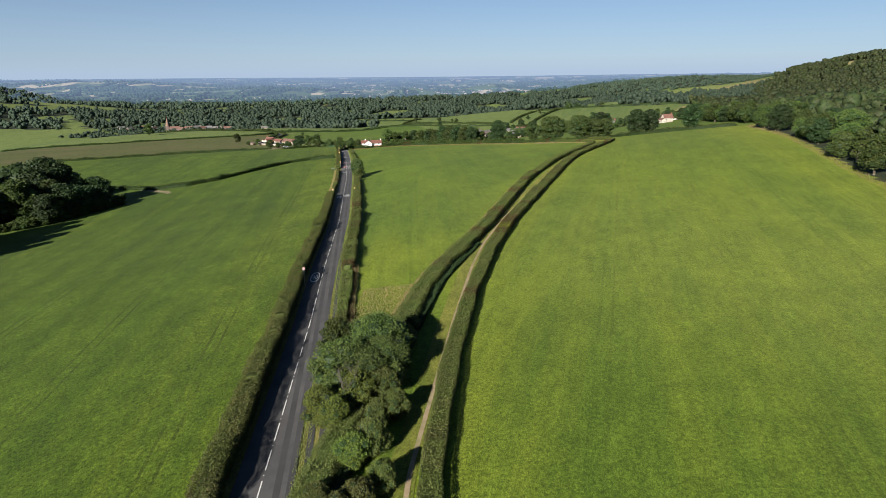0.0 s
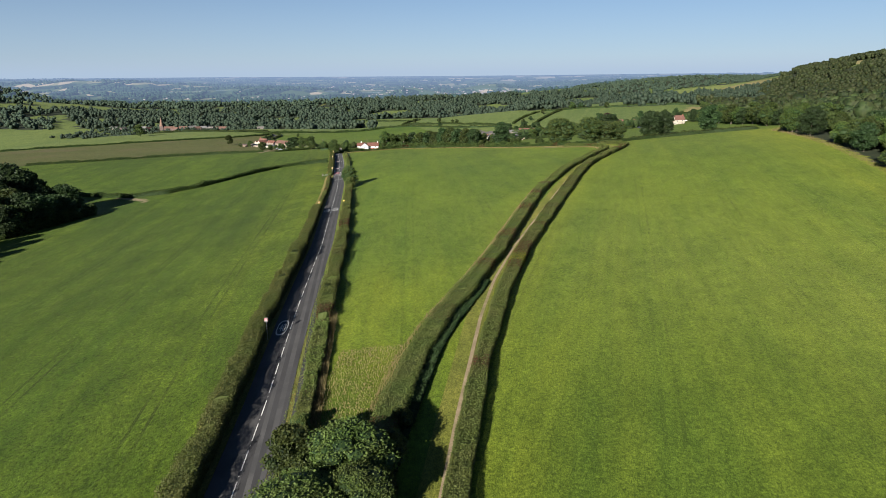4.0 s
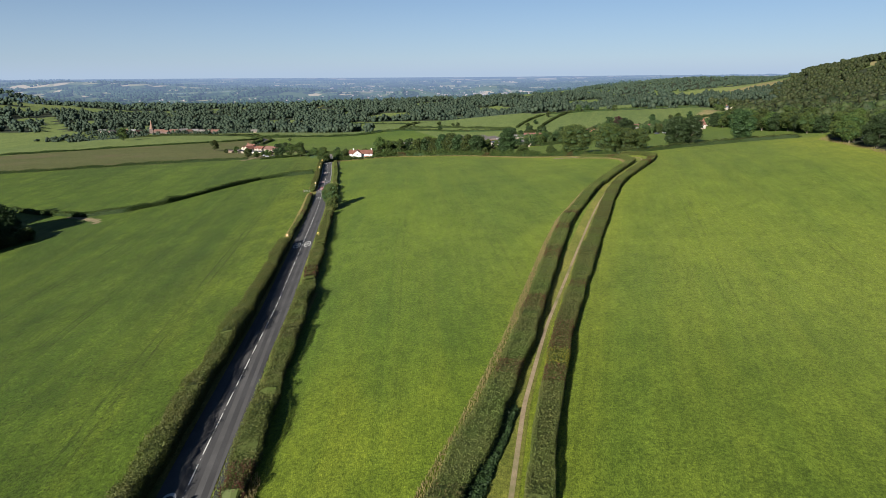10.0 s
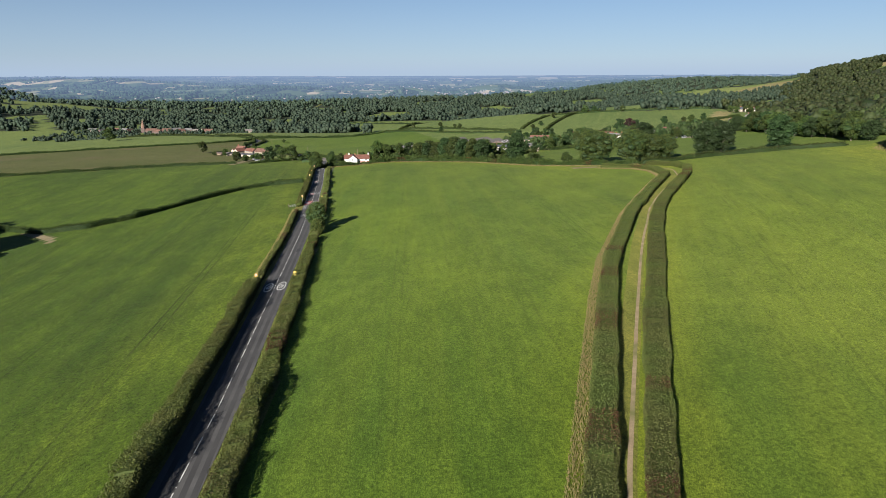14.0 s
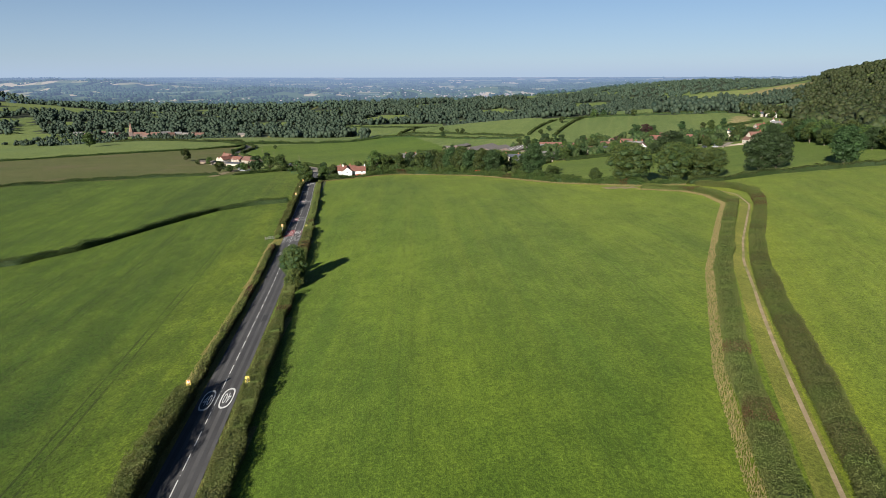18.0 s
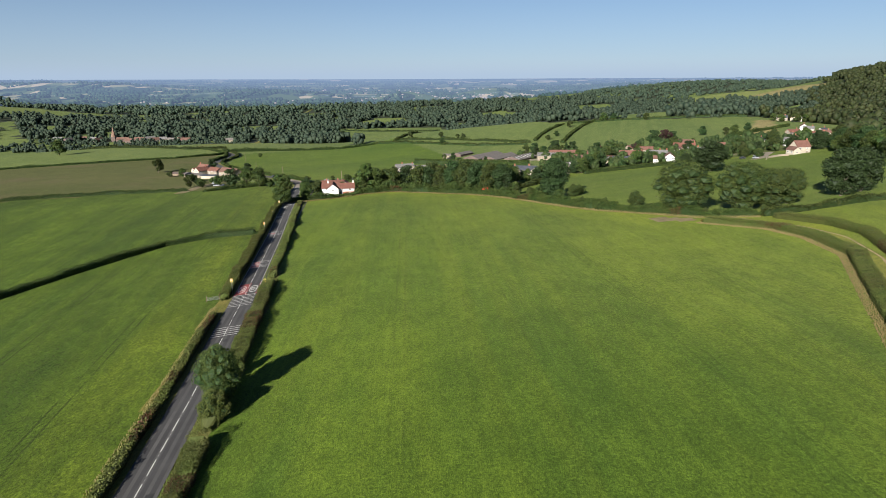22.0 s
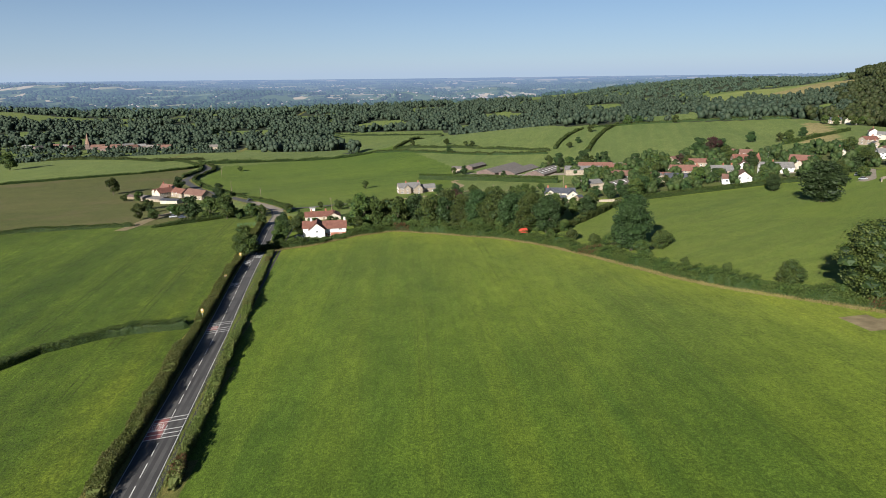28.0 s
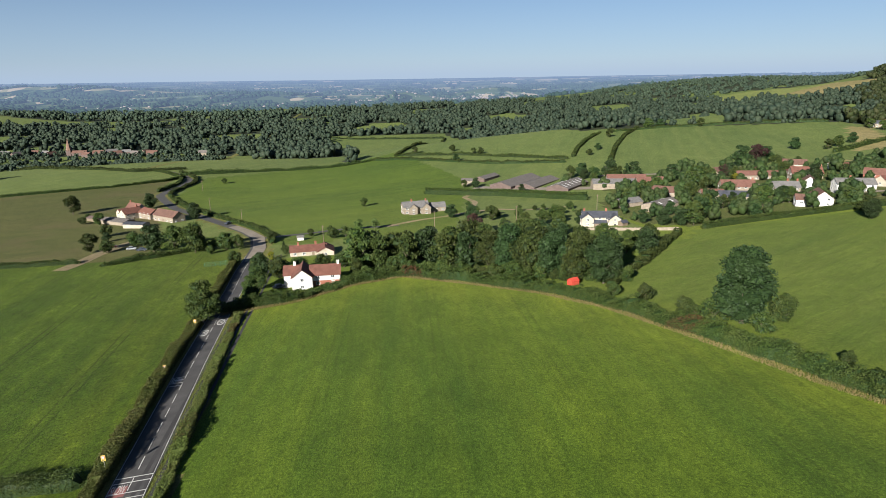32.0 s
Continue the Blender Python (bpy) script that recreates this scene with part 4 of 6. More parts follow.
for x, y, h in [(-158, 218, 15), (-165, 233, 18), (-172, 248, 20), (-179, 263, 20), (-170, 214, 17), (-180, 236, 20), (-188, 252, 21)]:
    plant("dark", x, y, h, "dark tree in the copse below the crop field", 1.1, "copse trees")
for i in range(22):
    k = i / 21 * 3.999
    a, b = COPSE[int(k)], COPSE[int(k) + 1]
    plant("bush", a[0] + (b[0] - a[0]) * (k % 1) - 1.5, a[1] + (b[1] - a[1]) * (k % 1) + 1.0, tree_rng.uniform(4, 6.5), "bushy edge of the copse below the crop field", 1.1, "copse edge")


# ---- woods ----
def canopy(seed, lobes, sub, leaves, leaf, spread=7.0, cone=0.0):
    """A wild crown 10 m high as triangles: knobbly lobes under a skin of leaf clumps."""
    rng = np.random.default_rng(seed)
    bm = bmesh.new()
    bmesh.ops.create_icosphere(bm, subdivisions=sub, radius=1)
    ball = np.array([u.co[:] for u in bm.verts])
    tri = np.array([[u.index for u in q.verts] for q in bm.faces])
    bm.free()
    vs, fs, n = [], [], 0
    for i in range(lobes):
        t = -0.5 + 1.3 * i / max(1, lobes - 1)
        r = spread * rng.uniform(0.2, 0.62) * (1 - cone * max(0, t))
        a = i * 2.4 + rng.uniform(-0.5, 0.5)
        size = spread * rng.uniform(0.34, 0.5) * (1 - 0.5 * cone * max(0, t))
        c = np.array([r * math.cos(a), r * math.sin(a), 5.2 + t * 3.4])
        bump = np.array([1 + 0.34 * noise.noise(Vector(p * 2.3 + i * 7.1)) for p in ball]) * rng.uniform(0.78, 1.18, len(ball))
        low = np.where(ball[:, 2] < -0.3, 1.5, 0.8)
        v = ball * bump[:, None] * np.column_stack([np.ones(len(ball)), np.ones(len(ball)), low]) * size + c
        vs.append(v)
        fs.append(tri + n)
        n += len(v)
        k = leaves // lobes
        d = rng.normal(size=(k, 3))
        d[:, 2] = np.abs(d[:, 2]) * np.where(rng.uniform(size=k) < 0.8, 1, -1)
        d /= np.linalg.norm(d, axis=1)[:, None]
        lv, lf = leaf_quads(c + d * np.array([1, 1, 0.85]) * size * rng.uniform(0.92, 1.18, (k, 1)), leaf, rng)
        vs.append(lv)
        fs.append(np.concatenate([lf[:, [0, 1, 2]], lf[:, [0, 2, 3]]]) + n)
        n += len(lv)
    return np.concatenate(vs), np.concatenate(fs)


def wood(name, spots, hs, mat, label, leaf, seed, leaves=40, lobes=4, spread=5.6):
    """Many crowns in one mesh: four wild crowns repeated, turned and sized."""
    rng = np.random.default_rng(seed)
    kinds = [canopy(seed + k, lobes, 2, leaves, leaf, spread - 0.5 * k, 0.14 * k) for k in range(4)]
    vs, fs, n = [], [], 0
    which = rng.integers(0, 4, len(spots))
    ang = rng.uniform(0, 6.28, len(spots))
    zs = land(spots[:, 0], spots[:, 1])
    for (x, y), h, w, a, z in zip(spots, hs, which, ang, zs):
        v, f = kinds[w]
        c, s = math.cos(a) * h / 10, math.sin(a) * h / 10
        vs.append(np.column_stack([v[:, 0] * c - v[:, 1] * s + x, v[:, 0] * s + v[:, 1] * c + y, v[:, 2] * h / 10 + z - 0.4]))
        fs.append(f + n)
        n += len(v)
    return tagged(new(name, mesh_of(name, np.concatenate(vs), np.concatenate(fs), mat, None, True)), label, "wood", kind="stuff")


def canopy_shader(name, dark, light, tint):
    """Tree tops seen from afar: tone from crown to crown, dark gaps and fine leafy relief."""
    m = foliage(name, dark, light, tint)
    n, l = m.node_tree.nodes, m.node_tree.links
    pos = n.new("ShaderNodeNewGeometry").outputs["Position"]
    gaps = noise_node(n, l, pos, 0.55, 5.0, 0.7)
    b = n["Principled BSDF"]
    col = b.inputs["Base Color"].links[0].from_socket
    # The relief noise also darkens the hollows: shade between leaves painted in.
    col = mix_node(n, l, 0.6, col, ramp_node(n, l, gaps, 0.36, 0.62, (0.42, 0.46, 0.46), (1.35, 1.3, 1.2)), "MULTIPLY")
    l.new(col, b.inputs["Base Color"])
    bump_node(n, l, b, gaps, 0.7, 0.8)
    return m


def scatter(poly, spacing, seed, glades=True):
    rng = np.random.default_rng(seed)
    p = np.array(poly, float)
    x0, y0, x1, y1 = *p.min(0), *p.max(0)
    n = int((x1 - x0) * (y1 - y0) / spacing ** 2)
    q = np.column_stack([rng.uniform(x0, x1, n), rng.uniform(y0, y1, n)])
    q = q[inside(poly, q[:, 0], q[:, 1])]
    if glades:
        q = q[~((q[:, 1] > 900) & clearing(q[:, 0], q[:, 1]))]
    return q[~np.any([inside(r, q[:, 0], q[:, 1]) for r in (RIDGE_STRAW, RIDGE_TOP, RIDGE_PALE)], axis=0)]


# Far leaves pushed towards blue: distance haze mixed into their colour.
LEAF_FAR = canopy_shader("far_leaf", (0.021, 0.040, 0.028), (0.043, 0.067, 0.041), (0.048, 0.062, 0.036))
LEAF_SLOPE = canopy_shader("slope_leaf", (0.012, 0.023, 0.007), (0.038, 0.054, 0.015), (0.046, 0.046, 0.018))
wrng = np.random.default_rng(5)
near_wood = scatter([(122, -60), (126, 60), (150, 190), (187, 295), (222, 392), (260, 425), (330, 470), (420, 560), (520, 560), (420, -60)], 10.5, 21)
near_wood = np.concatenate([near_wood, scatter([(258, 440), (268, 520), (300, 640), (430, 705), (640, 560), (520, 560), (420, 560), (330, 470)], 11.5, 28)])
deep = near_wood[:, 0] - np.interp(near_wood[:, 1], np.array(WOOD_EDGE)[:, 1], np.array(WOOD_EDGE)[:, 0])
front = near_wood[(deep < 20) & (near_wood[:, 1] > 150) & (near_wood[:, 1] < 440)]
rest = near_wood[~((deep < 20) & (near_wood[:, 1] > 150) & (near_wood[:, 1] < 440))]
wood("woodland", rest, wrng.uniform(8, 17, len(rest)), LEAF_SLOPE, "dense mixed woodland on the slope beside the crop field", 0.42, 31, 230, 8)
for k, (x, y) in enumerate(front):
    plant(("broad", "round", "dark", "broad", "tall", "round", "near")[k % 7], float(x), float(y), wrng.uniform(9, 15), "leafy tree at the front of the slope woodland", 1.1, "slope wood trees")
for k in range(22):
    q = k / 21
    plant(("dark", "broad", "round")[k % 3], 250 + 42 * q ** 1.5 + wrng.uniform(-3, 6), 440 + 200 * q, wrng.uniform(10, 16), "dense tree along the pasture side of the wood", 1.15, "pasture wood edge")
slope = scatter(SLOPE_WOOD, 17, 22, False)
wood("woodland", slope, wrng.uniform(12, 19, len(slope)), LEAF_SLOPE, "dense woodland climbing the hillside above the village", 0.55, 32, 90, 5, 6.4)
belt = np.concatenate([scatter(BELT_WOOD, 15, 23), scatter(CHURCH_WOOD, 16, 24)])
belt = belt[~((np.abs(belt[:, 0] + 505) < 55) & (belt[:, 1] < 1445))]
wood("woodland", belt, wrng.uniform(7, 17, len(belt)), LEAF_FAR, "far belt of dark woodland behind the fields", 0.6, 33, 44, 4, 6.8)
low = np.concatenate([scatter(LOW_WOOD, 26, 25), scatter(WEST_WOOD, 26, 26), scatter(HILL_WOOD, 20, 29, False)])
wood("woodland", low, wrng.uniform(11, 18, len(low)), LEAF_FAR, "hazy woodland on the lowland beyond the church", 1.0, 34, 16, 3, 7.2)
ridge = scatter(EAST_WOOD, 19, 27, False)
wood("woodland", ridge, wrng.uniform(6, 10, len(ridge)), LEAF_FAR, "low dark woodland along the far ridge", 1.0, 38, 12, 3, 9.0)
back = np.array(COPSE_BACK)
wood("copse_trees", back[:, :2], back[:, 2], LEAF_DARK, "dark trees at the back of the copse", 0.3, 36, 900, 9)
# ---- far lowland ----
HAZE_GLOW = (0.205, 0.278, 0.425)


def paint_haze(n, l, s, col):
    """Haze painted on the far lowland: glow grows, base colour dims towards the north."""
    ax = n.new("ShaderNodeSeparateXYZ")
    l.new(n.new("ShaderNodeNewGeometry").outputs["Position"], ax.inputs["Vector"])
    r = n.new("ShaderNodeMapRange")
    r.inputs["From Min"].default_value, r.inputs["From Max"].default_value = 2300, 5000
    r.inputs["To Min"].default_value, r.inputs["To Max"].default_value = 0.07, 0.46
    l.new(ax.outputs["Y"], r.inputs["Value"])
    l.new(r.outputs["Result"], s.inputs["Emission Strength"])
    s.inputs["Emission Color"].default_value = rgb(HAZE_GLOW)
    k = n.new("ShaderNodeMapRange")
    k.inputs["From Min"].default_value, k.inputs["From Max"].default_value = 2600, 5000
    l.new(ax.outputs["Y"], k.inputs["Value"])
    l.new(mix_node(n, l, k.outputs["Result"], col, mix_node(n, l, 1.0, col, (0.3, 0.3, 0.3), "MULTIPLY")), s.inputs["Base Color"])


def far_shader(name, cols, scale):
    """Distant patchwork with summer haze painted over its colours."""
    m, n, l, s = shader(name, 1.0, 0.0, 0.0)
    co = n.new("ShaderNodeTexCoord").outputs["Object"]
    vo = n.new("ShaderNodeTexVoronoi")
    vo.inputs["Scale"].default_value = scale
    mp = n.new("ShaderNodeMapping")
    mp.inputs["Scale"].default_value = (1.0, 0.55, 1.0)
    l.new(co, mp.inputs["Vector"])
    l.new(mp.outputs["Vector"], vo.inputs["Vector"])
    sep = n.new("ShaderNodeSeparateColor")
    l.new(vo.outputs["Color"], sep.inputs["Color"])
    r = n.new("ShaderNodeValToRGB")
    r.color_ramp.interpolation = "CONSTANT"
    for k, (p, c) in enumerate(cols):
        e = r.color_ramp.elements[k] if k < 2 else r.color_ramp.elements.new(p)
        e.position, e.color = p, rgb(c)
    l.new(sep.outputs["Red"], r.inputs["Fac"])
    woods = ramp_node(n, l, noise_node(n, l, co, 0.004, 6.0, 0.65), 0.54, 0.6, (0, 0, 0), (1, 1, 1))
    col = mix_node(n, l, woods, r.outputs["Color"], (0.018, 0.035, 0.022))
    paint_haze(n, l, s, col)
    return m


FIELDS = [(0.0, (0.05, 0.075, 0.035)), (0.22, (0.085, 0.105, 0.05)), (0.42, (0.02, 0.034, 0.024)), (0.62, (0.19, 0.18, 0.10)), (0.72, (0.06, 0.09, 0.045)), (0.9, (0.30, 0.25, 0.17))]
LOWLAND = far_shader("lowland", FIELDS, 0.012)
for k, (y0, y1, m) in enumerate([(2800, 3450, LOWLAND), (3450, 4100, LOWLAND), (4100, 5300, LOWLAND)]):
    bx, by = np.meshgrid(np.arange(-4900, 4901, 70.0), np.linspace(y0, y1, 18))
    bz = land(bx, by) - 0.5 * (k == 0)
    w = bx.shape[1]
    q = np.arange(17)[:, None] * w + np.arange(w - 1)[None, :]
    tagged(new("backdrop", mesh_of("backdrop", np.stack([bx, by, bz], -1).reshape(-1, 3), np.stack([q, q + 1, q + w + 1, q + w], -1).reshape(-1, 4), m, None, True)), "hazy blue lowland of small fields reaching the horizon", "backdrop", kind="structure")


def lumps(name, spots, size, mat, label, cat, flat=0.6):
    """Many rounded low clumps in one mesh."""
    rng = np.random.default_rng(len(spots))
    bm = bmesh.new()
    bmesh.ops.create_icosphere(bm, subdivisions=1, radius=1)
    cv = np.array([u.co[:] for u in bm.verts])
    cf = np.array([[u.index for u in q.verts] for q in bm.faces])
    bm.free()
    n = len(spots)
    s = size * rng.uniform(0.5, 1.5, n)
    v = cv[None] * (s[:, None, None] * np.array([1.0, 1.0, flat])) * rng.uniform(0.75, 1.25, (n, len(cv), 1))
    v += np.column_stack([spots, land(spots[:, 0], spots[:, 1]) + s * flat * 0.4])[:, None, :]
    f = cf[None] + (np.arange(n) * len(cv))[:, None, None]
    return tagged(new(name, mesh_of(name, v.reshape(-1, 3), f.reshape(-1, 3), mat, None, True)), label, cat, kind="stuff")


# Two tones of its own under the same painted haze glow.
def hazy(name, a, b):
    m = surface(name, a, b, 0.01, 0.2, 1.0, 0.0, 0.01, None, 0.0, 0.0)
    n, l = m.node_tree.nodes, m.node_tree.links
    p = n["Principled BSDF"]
    paint_haze(n, l, p, p.inputs["Base Color"].links[0].from_socket)
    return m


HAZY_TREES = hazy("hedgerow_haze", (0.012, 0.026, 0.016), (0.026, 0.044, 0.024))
lr = np.random.default_rng(9)


def hedgerows(y0, y1, count, length, gap):
    out = []
    for _ in range(count):
        y = lr.uniform(y0, y1)
        x = lr.uniform(-0.85, 0.85) * y
        a = lr.choice([0.1, 0.3, -0.2, 1.3, 1.5]) + lr.normal() * 0.15
        t = np.arange(0, lr.uniform(0.4, 1.0) * length, gap)
        out.append(np.column_stack([x + t * math.cos(a), y + t * math.sin(a)]) + lr.normal(scale=3.0, size=(len(t), 2)))
    q = np.concatenate(out)
    return q[(q[:, 1] > y0) & (q[:, 1] < y1)]


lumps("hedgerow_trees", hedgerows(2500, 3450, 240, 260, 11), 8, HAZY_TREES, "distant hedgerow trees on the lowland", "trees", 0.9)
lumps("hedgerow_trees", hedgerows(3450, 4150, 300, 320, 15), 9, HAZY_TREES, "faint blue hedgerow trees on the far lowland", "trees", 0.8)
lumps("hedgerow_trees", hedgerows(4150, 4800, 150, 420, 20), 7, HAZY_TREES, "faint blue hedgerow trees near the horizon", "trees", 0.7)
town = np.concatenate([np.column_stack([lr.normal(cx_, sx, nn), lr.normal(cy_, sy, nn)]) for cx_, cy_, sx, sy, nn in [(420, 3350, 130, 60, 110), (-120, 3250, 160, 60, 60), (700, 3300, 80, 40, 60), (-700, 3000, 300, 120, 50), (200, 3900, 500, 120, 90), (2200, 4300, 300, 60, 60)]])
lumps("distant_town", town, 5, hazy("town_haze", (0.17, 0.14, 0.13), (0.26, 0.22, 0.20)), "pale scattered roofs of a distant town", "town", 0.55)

# ---- building materials ----
def tiled(name, a, b, course=3.4, rough=0.85):
    m, n, l, s = shader(name, rough, 0.0, 0.25)
    co = n.new("ShaderNodeTexCoord").outputs["Object"]
    col = ramp_node(n, l, noise_node(n, l, co, 0.7, 5.0), 0.32, 0.7, a, b)
    col = mix_node(n, l, 0.45, col, ramp_node(n, l, noise_node(n, l, co, 5.0, 3.0), 0.3, 0.7, (0.45, 0.45, 0.45), (1.5, 1.5, 1.5)), "MULTIPLY")
    w = n.new("ShaderNodeTexWave")
    w.bands_direction = "Z"
    w.inputs["Scale"].default_value, w.inputs["Distortion"].default_value = course, 0.6
    l.new(co, w.inputs["Vector"])
    col = mix_node(n, l, 0.25, col, ramp_node(n, l, w.outputs["Fac"], 0.1, 0.6, (0.55, 0.55, 0.55), (1.15, 1.15, 1.15)), "MULTIPLY")
    l.new(col, s.inputs["Base Color"])
    bump_node(n, l, s, w.outputs["Fac"], 0.4, 0.03)
    return m


CLAY = tiled("clay_tiles", (0.1144, 0.05517, 0.04136), (0.1589, 0.08144, 0.06193))
BROWN = tiled("brown_tiles", (0.0939, 0.0506, 0.0397), (0.1445, 0.0831, 0.0614))
RUSSET = tiled("russet_tiles", (0.1084, 0.047, 0.0347), (0.1589, 0.0722, 0.052))
SLATE = tiled("slate", (0.0397, 0.0433, 0.0542), (0.0722, 0.0759, 0.0867), 4.0, 0.6)
GREY = tiled("grey_tiles", (0.1011, 0.0975, 0.0939), (0.1589, 0.1517, 0.1445))
SHEET = tiled("fibre_cement_sheet", (0.098, 0.0859, 0.0776), (0.1553, 0.1389, 0.1267), 1.2)
RUST = tiled("rusty_sheet", (0.0795, 0.0563, 0.0491), (0.1228, 0.0903, 0.0795), 1.2)
WHITE = surface("white_render", (0.4479, 0.4334, 0.4045), (0.5346, 0.5274, 0.5057), 0.5, 6.0, 0.8, 0.1, 0.01, (0.3756, 0.354, 0.3179))
CREAM = surface("cream_render", (0.3323, 0.289, 0.2239), (0.419, 0.3756, 0.3034), 0.5, 6.0, 0.85, 0.1, 0.01, (0.2745, 0.2384, 0.1878))
STONE = surface("pale_stone", (0.1734, 0.1445, 0.1084), (0.2673, 0.2239, 0.1698), 1.2, 5.0, 0.9, 0.5, 0.03, (0.2167, 0.1806, 0.1373))
BRICK = surface("red_brick", (0.1878, 0.0722, 0.047), (0.2601, 0.1084, 0.0722), 1.5, 9.0, 0.9, 0.4, 0.02)
WOODEN = surface("weathered_boards", (0.1156, 0.0867, 0.0578), (0.195, 0.1517, 0.1084), 1.0, 7.0, 0.85, 0.4, 0.02)
FRAME = surface("white_window_frame", (0.5201, 0.5201, 0.5057), (0.5924, 0.5924, 0.5779), 2.0, 12.0, 0.5, 0.05, 0.002)
GLASS, _n, _l, _b = shader("window_glass", 0.08, 0.0, 0.6)
_b.inputs["Base Color"].default_value = (0.03, 0.035, 0.04, 1)
_c = ramp_node(_n, _l, noise_node(_n, _l, _n.new("ShaderNodeTexCoord").outputs["Object"], 1.3), 0.4, 0.6, (0.015, 0.018, 0.022), (0.06, 0.065, 0.07))
_l.new(_c, _b.inputs["Base Color"])
METAL = surface("galvanised_steel", (0.38, 0.38, 0.38), (0.5, 0.5, 0.5), 2.0, 10.0, 0.45, 0.1, 0.002, None, 0.8)
DARK = surface("dark_opening", (0.02, 0.02, 0.02), (0.04, 0.035, 0.03), 1.0, 5.0)


# ---- houses ----
def gable_wall(w, d, eaves, ridge):
    """Walls with pointed ends; the ridge runs along x."""
    bm = bmesh.new()
    x, y = w / 2, d / 2
    lo = [bm.verts.new((a, b, -0.8)) for a, b in ((-x, -y), (x, -y), (x, y), (-x, y))]
    hi = [bm.verts.new((a, b, eaves)) for a, b in ((-x, -y), (x, -y), (x, y), (-x, y))]
    tl, tr = bm.verts.new((-x, 0, ridge)), bm.verts.new((x, 0, ridge))
    bm.faces.new((lo[0], lo[1], hi[1], hi[0]))
    bm.faces.new((lo[2], lo[3], hi[3], hi[2]))
    bm.faces.new((lo[1], lo[2], hi[2], tr, hi[1]))
    bm.faces.new((lo[3], lo[0], hi[0], tl, hi[3]))
    return bm


def gable_roof(w, d, eaves, ridge, over=0.35, thick=0.16, hip=0.0):
    bm = bmesh.new()
    x, y = w / 2 + over, d / 2 + over
    drop = over * (ridge - eaves) / (d / 2)
    e, r = eaves - drop + 0.05, ridge + 0.05
    h = hip * d / 2
    for z in (0.0, thick):
        for a, b, c in ((-x, -y, e), (x, -y, e), (x, y, e), (-x, y, e)):
            bm.verts.new((a, b, c + z))
        bm.verts.new((-x + h, 0, r + z))
        bm.verts.new((x - h, 0, r + z))
    bm.verts.ensure_lookup_table()
    v = bm.verts
    for o, flip in ((0, True), (6, False)):
        for q in ((0, 1, 5, 4), (2, 3, 4, 5), (1, 2, 5), (3, 0, 4)):
            if len(q) == 3 and not hip:
                continue
            bm.faces.new([v[o + i] for i in (reversed(q) if flip else q)])
    ring = (0, 1, 2, 3) if hip else (0, 1, 5, 2, 3, 4)
    for a, b in zip(ring, ring[1:] + ring[:1]):
        bm.faces.new((v[a], v[b], v[b + 6], v[a + 6]))
    bmesh.ops.recalc_face_normals(bm, faces=bm.faces)
    return bm


def window_at(wall, x, y, z, w, h, face, label=""):
    """A window with frame, glazing bar, sill and pane, set proud of a wall. face: 0 front, 1 right, 2 back, 3 left."""
    m = Matrix.Translation((x, y, z)) @ Matrix.Rotation(face * math.pi / 2, 4, "Z")
    t = 0.09
    bm = bmesh.new()
    xs, zs = (-w / 2, -w / 2 + t, -t / 2, t / 2, w / 2 - t, w / 2), (-h / 2, -h / 2 + t, h / 2 - t, h / 2)
    for dep in (-0.05, 0.05):
        for q in zs:
            for p in xs:
                bm.verts.new((p, dep, q))
    bm.verts.ensure_lookup_table()
    vv = lambda d, j, i: bm.verts[d * 24 + j * 6 + i]
    for j in range(3):
        for i in range(5):
            if j == 1 and i in (1, 3):
                for (j0, i0), (j1, i1) in (((1, i), (1, i + 1)), ((1, i + 1), (2, i + 1)), ((2, i + 1), (2, i)), ((2, i), (1, i))):
                    bm.faces.new((vv(0, j0, i0), vv(0, j1, i1), vv(1, j1, i1), vv(1, j0, i0)))
                continue
            bm.faces.new((vv(0, j, i), vv(0, j, i + 1), vv(0, j + 1, i + 1), vv(0, j + 1, i)))
    for i in range(5):
        for j in (0, 3):
            bm.faces.new((vv(0, j, i), vv(0, j, i + 1), vv(1, j, i + 1), vv(1, j, i)))
    for j in range(3):
        for i in (0, 5):
            bm.faces.new((vv(0, j, i), vv(0, j + 1, i), vv(1, j + 1, i), vv(1, j, i)))
    bm.transform(m)
    fr = part("window", bm, FRAME, wall, label)
    for sx in (-1, 1):
        bm = boxes((((w - 3 * t) / 2 + 0.02, 0.03, h - 2 * t), (sx * (w / 4 - t / 4), 0.0, 0)))
        bm.transform(m)
        part("pane", bm, GLASS, fr)
    bm = boxes(((w + 0.2, 0.2, 0.07), (0, -0.03, -h / 2 - 0.04)))
    bm.transform(m)
    part("sill", bm, FRAME, fr)


def door_at(wall, x, y, face, mat, w=0.95, h=2.05, name="door"):
    m = Matrix.Translation((x, y, h / 2)) @ Matrix.Rotation(face * math.pi / 2, 4, "Z")
    bm = boxes(((w, 0.1, h), (0, 0, 0)))
    bm.transform(m)
    leaf = part(name, bm, mat, wall)
    bm = boxes(((w + 0.3, 0.14, 0.14), (0, 0.0, h / 2 + 0.07)))
    bm.transform(m)
    part("lintel", bm, FRAME, leaf)


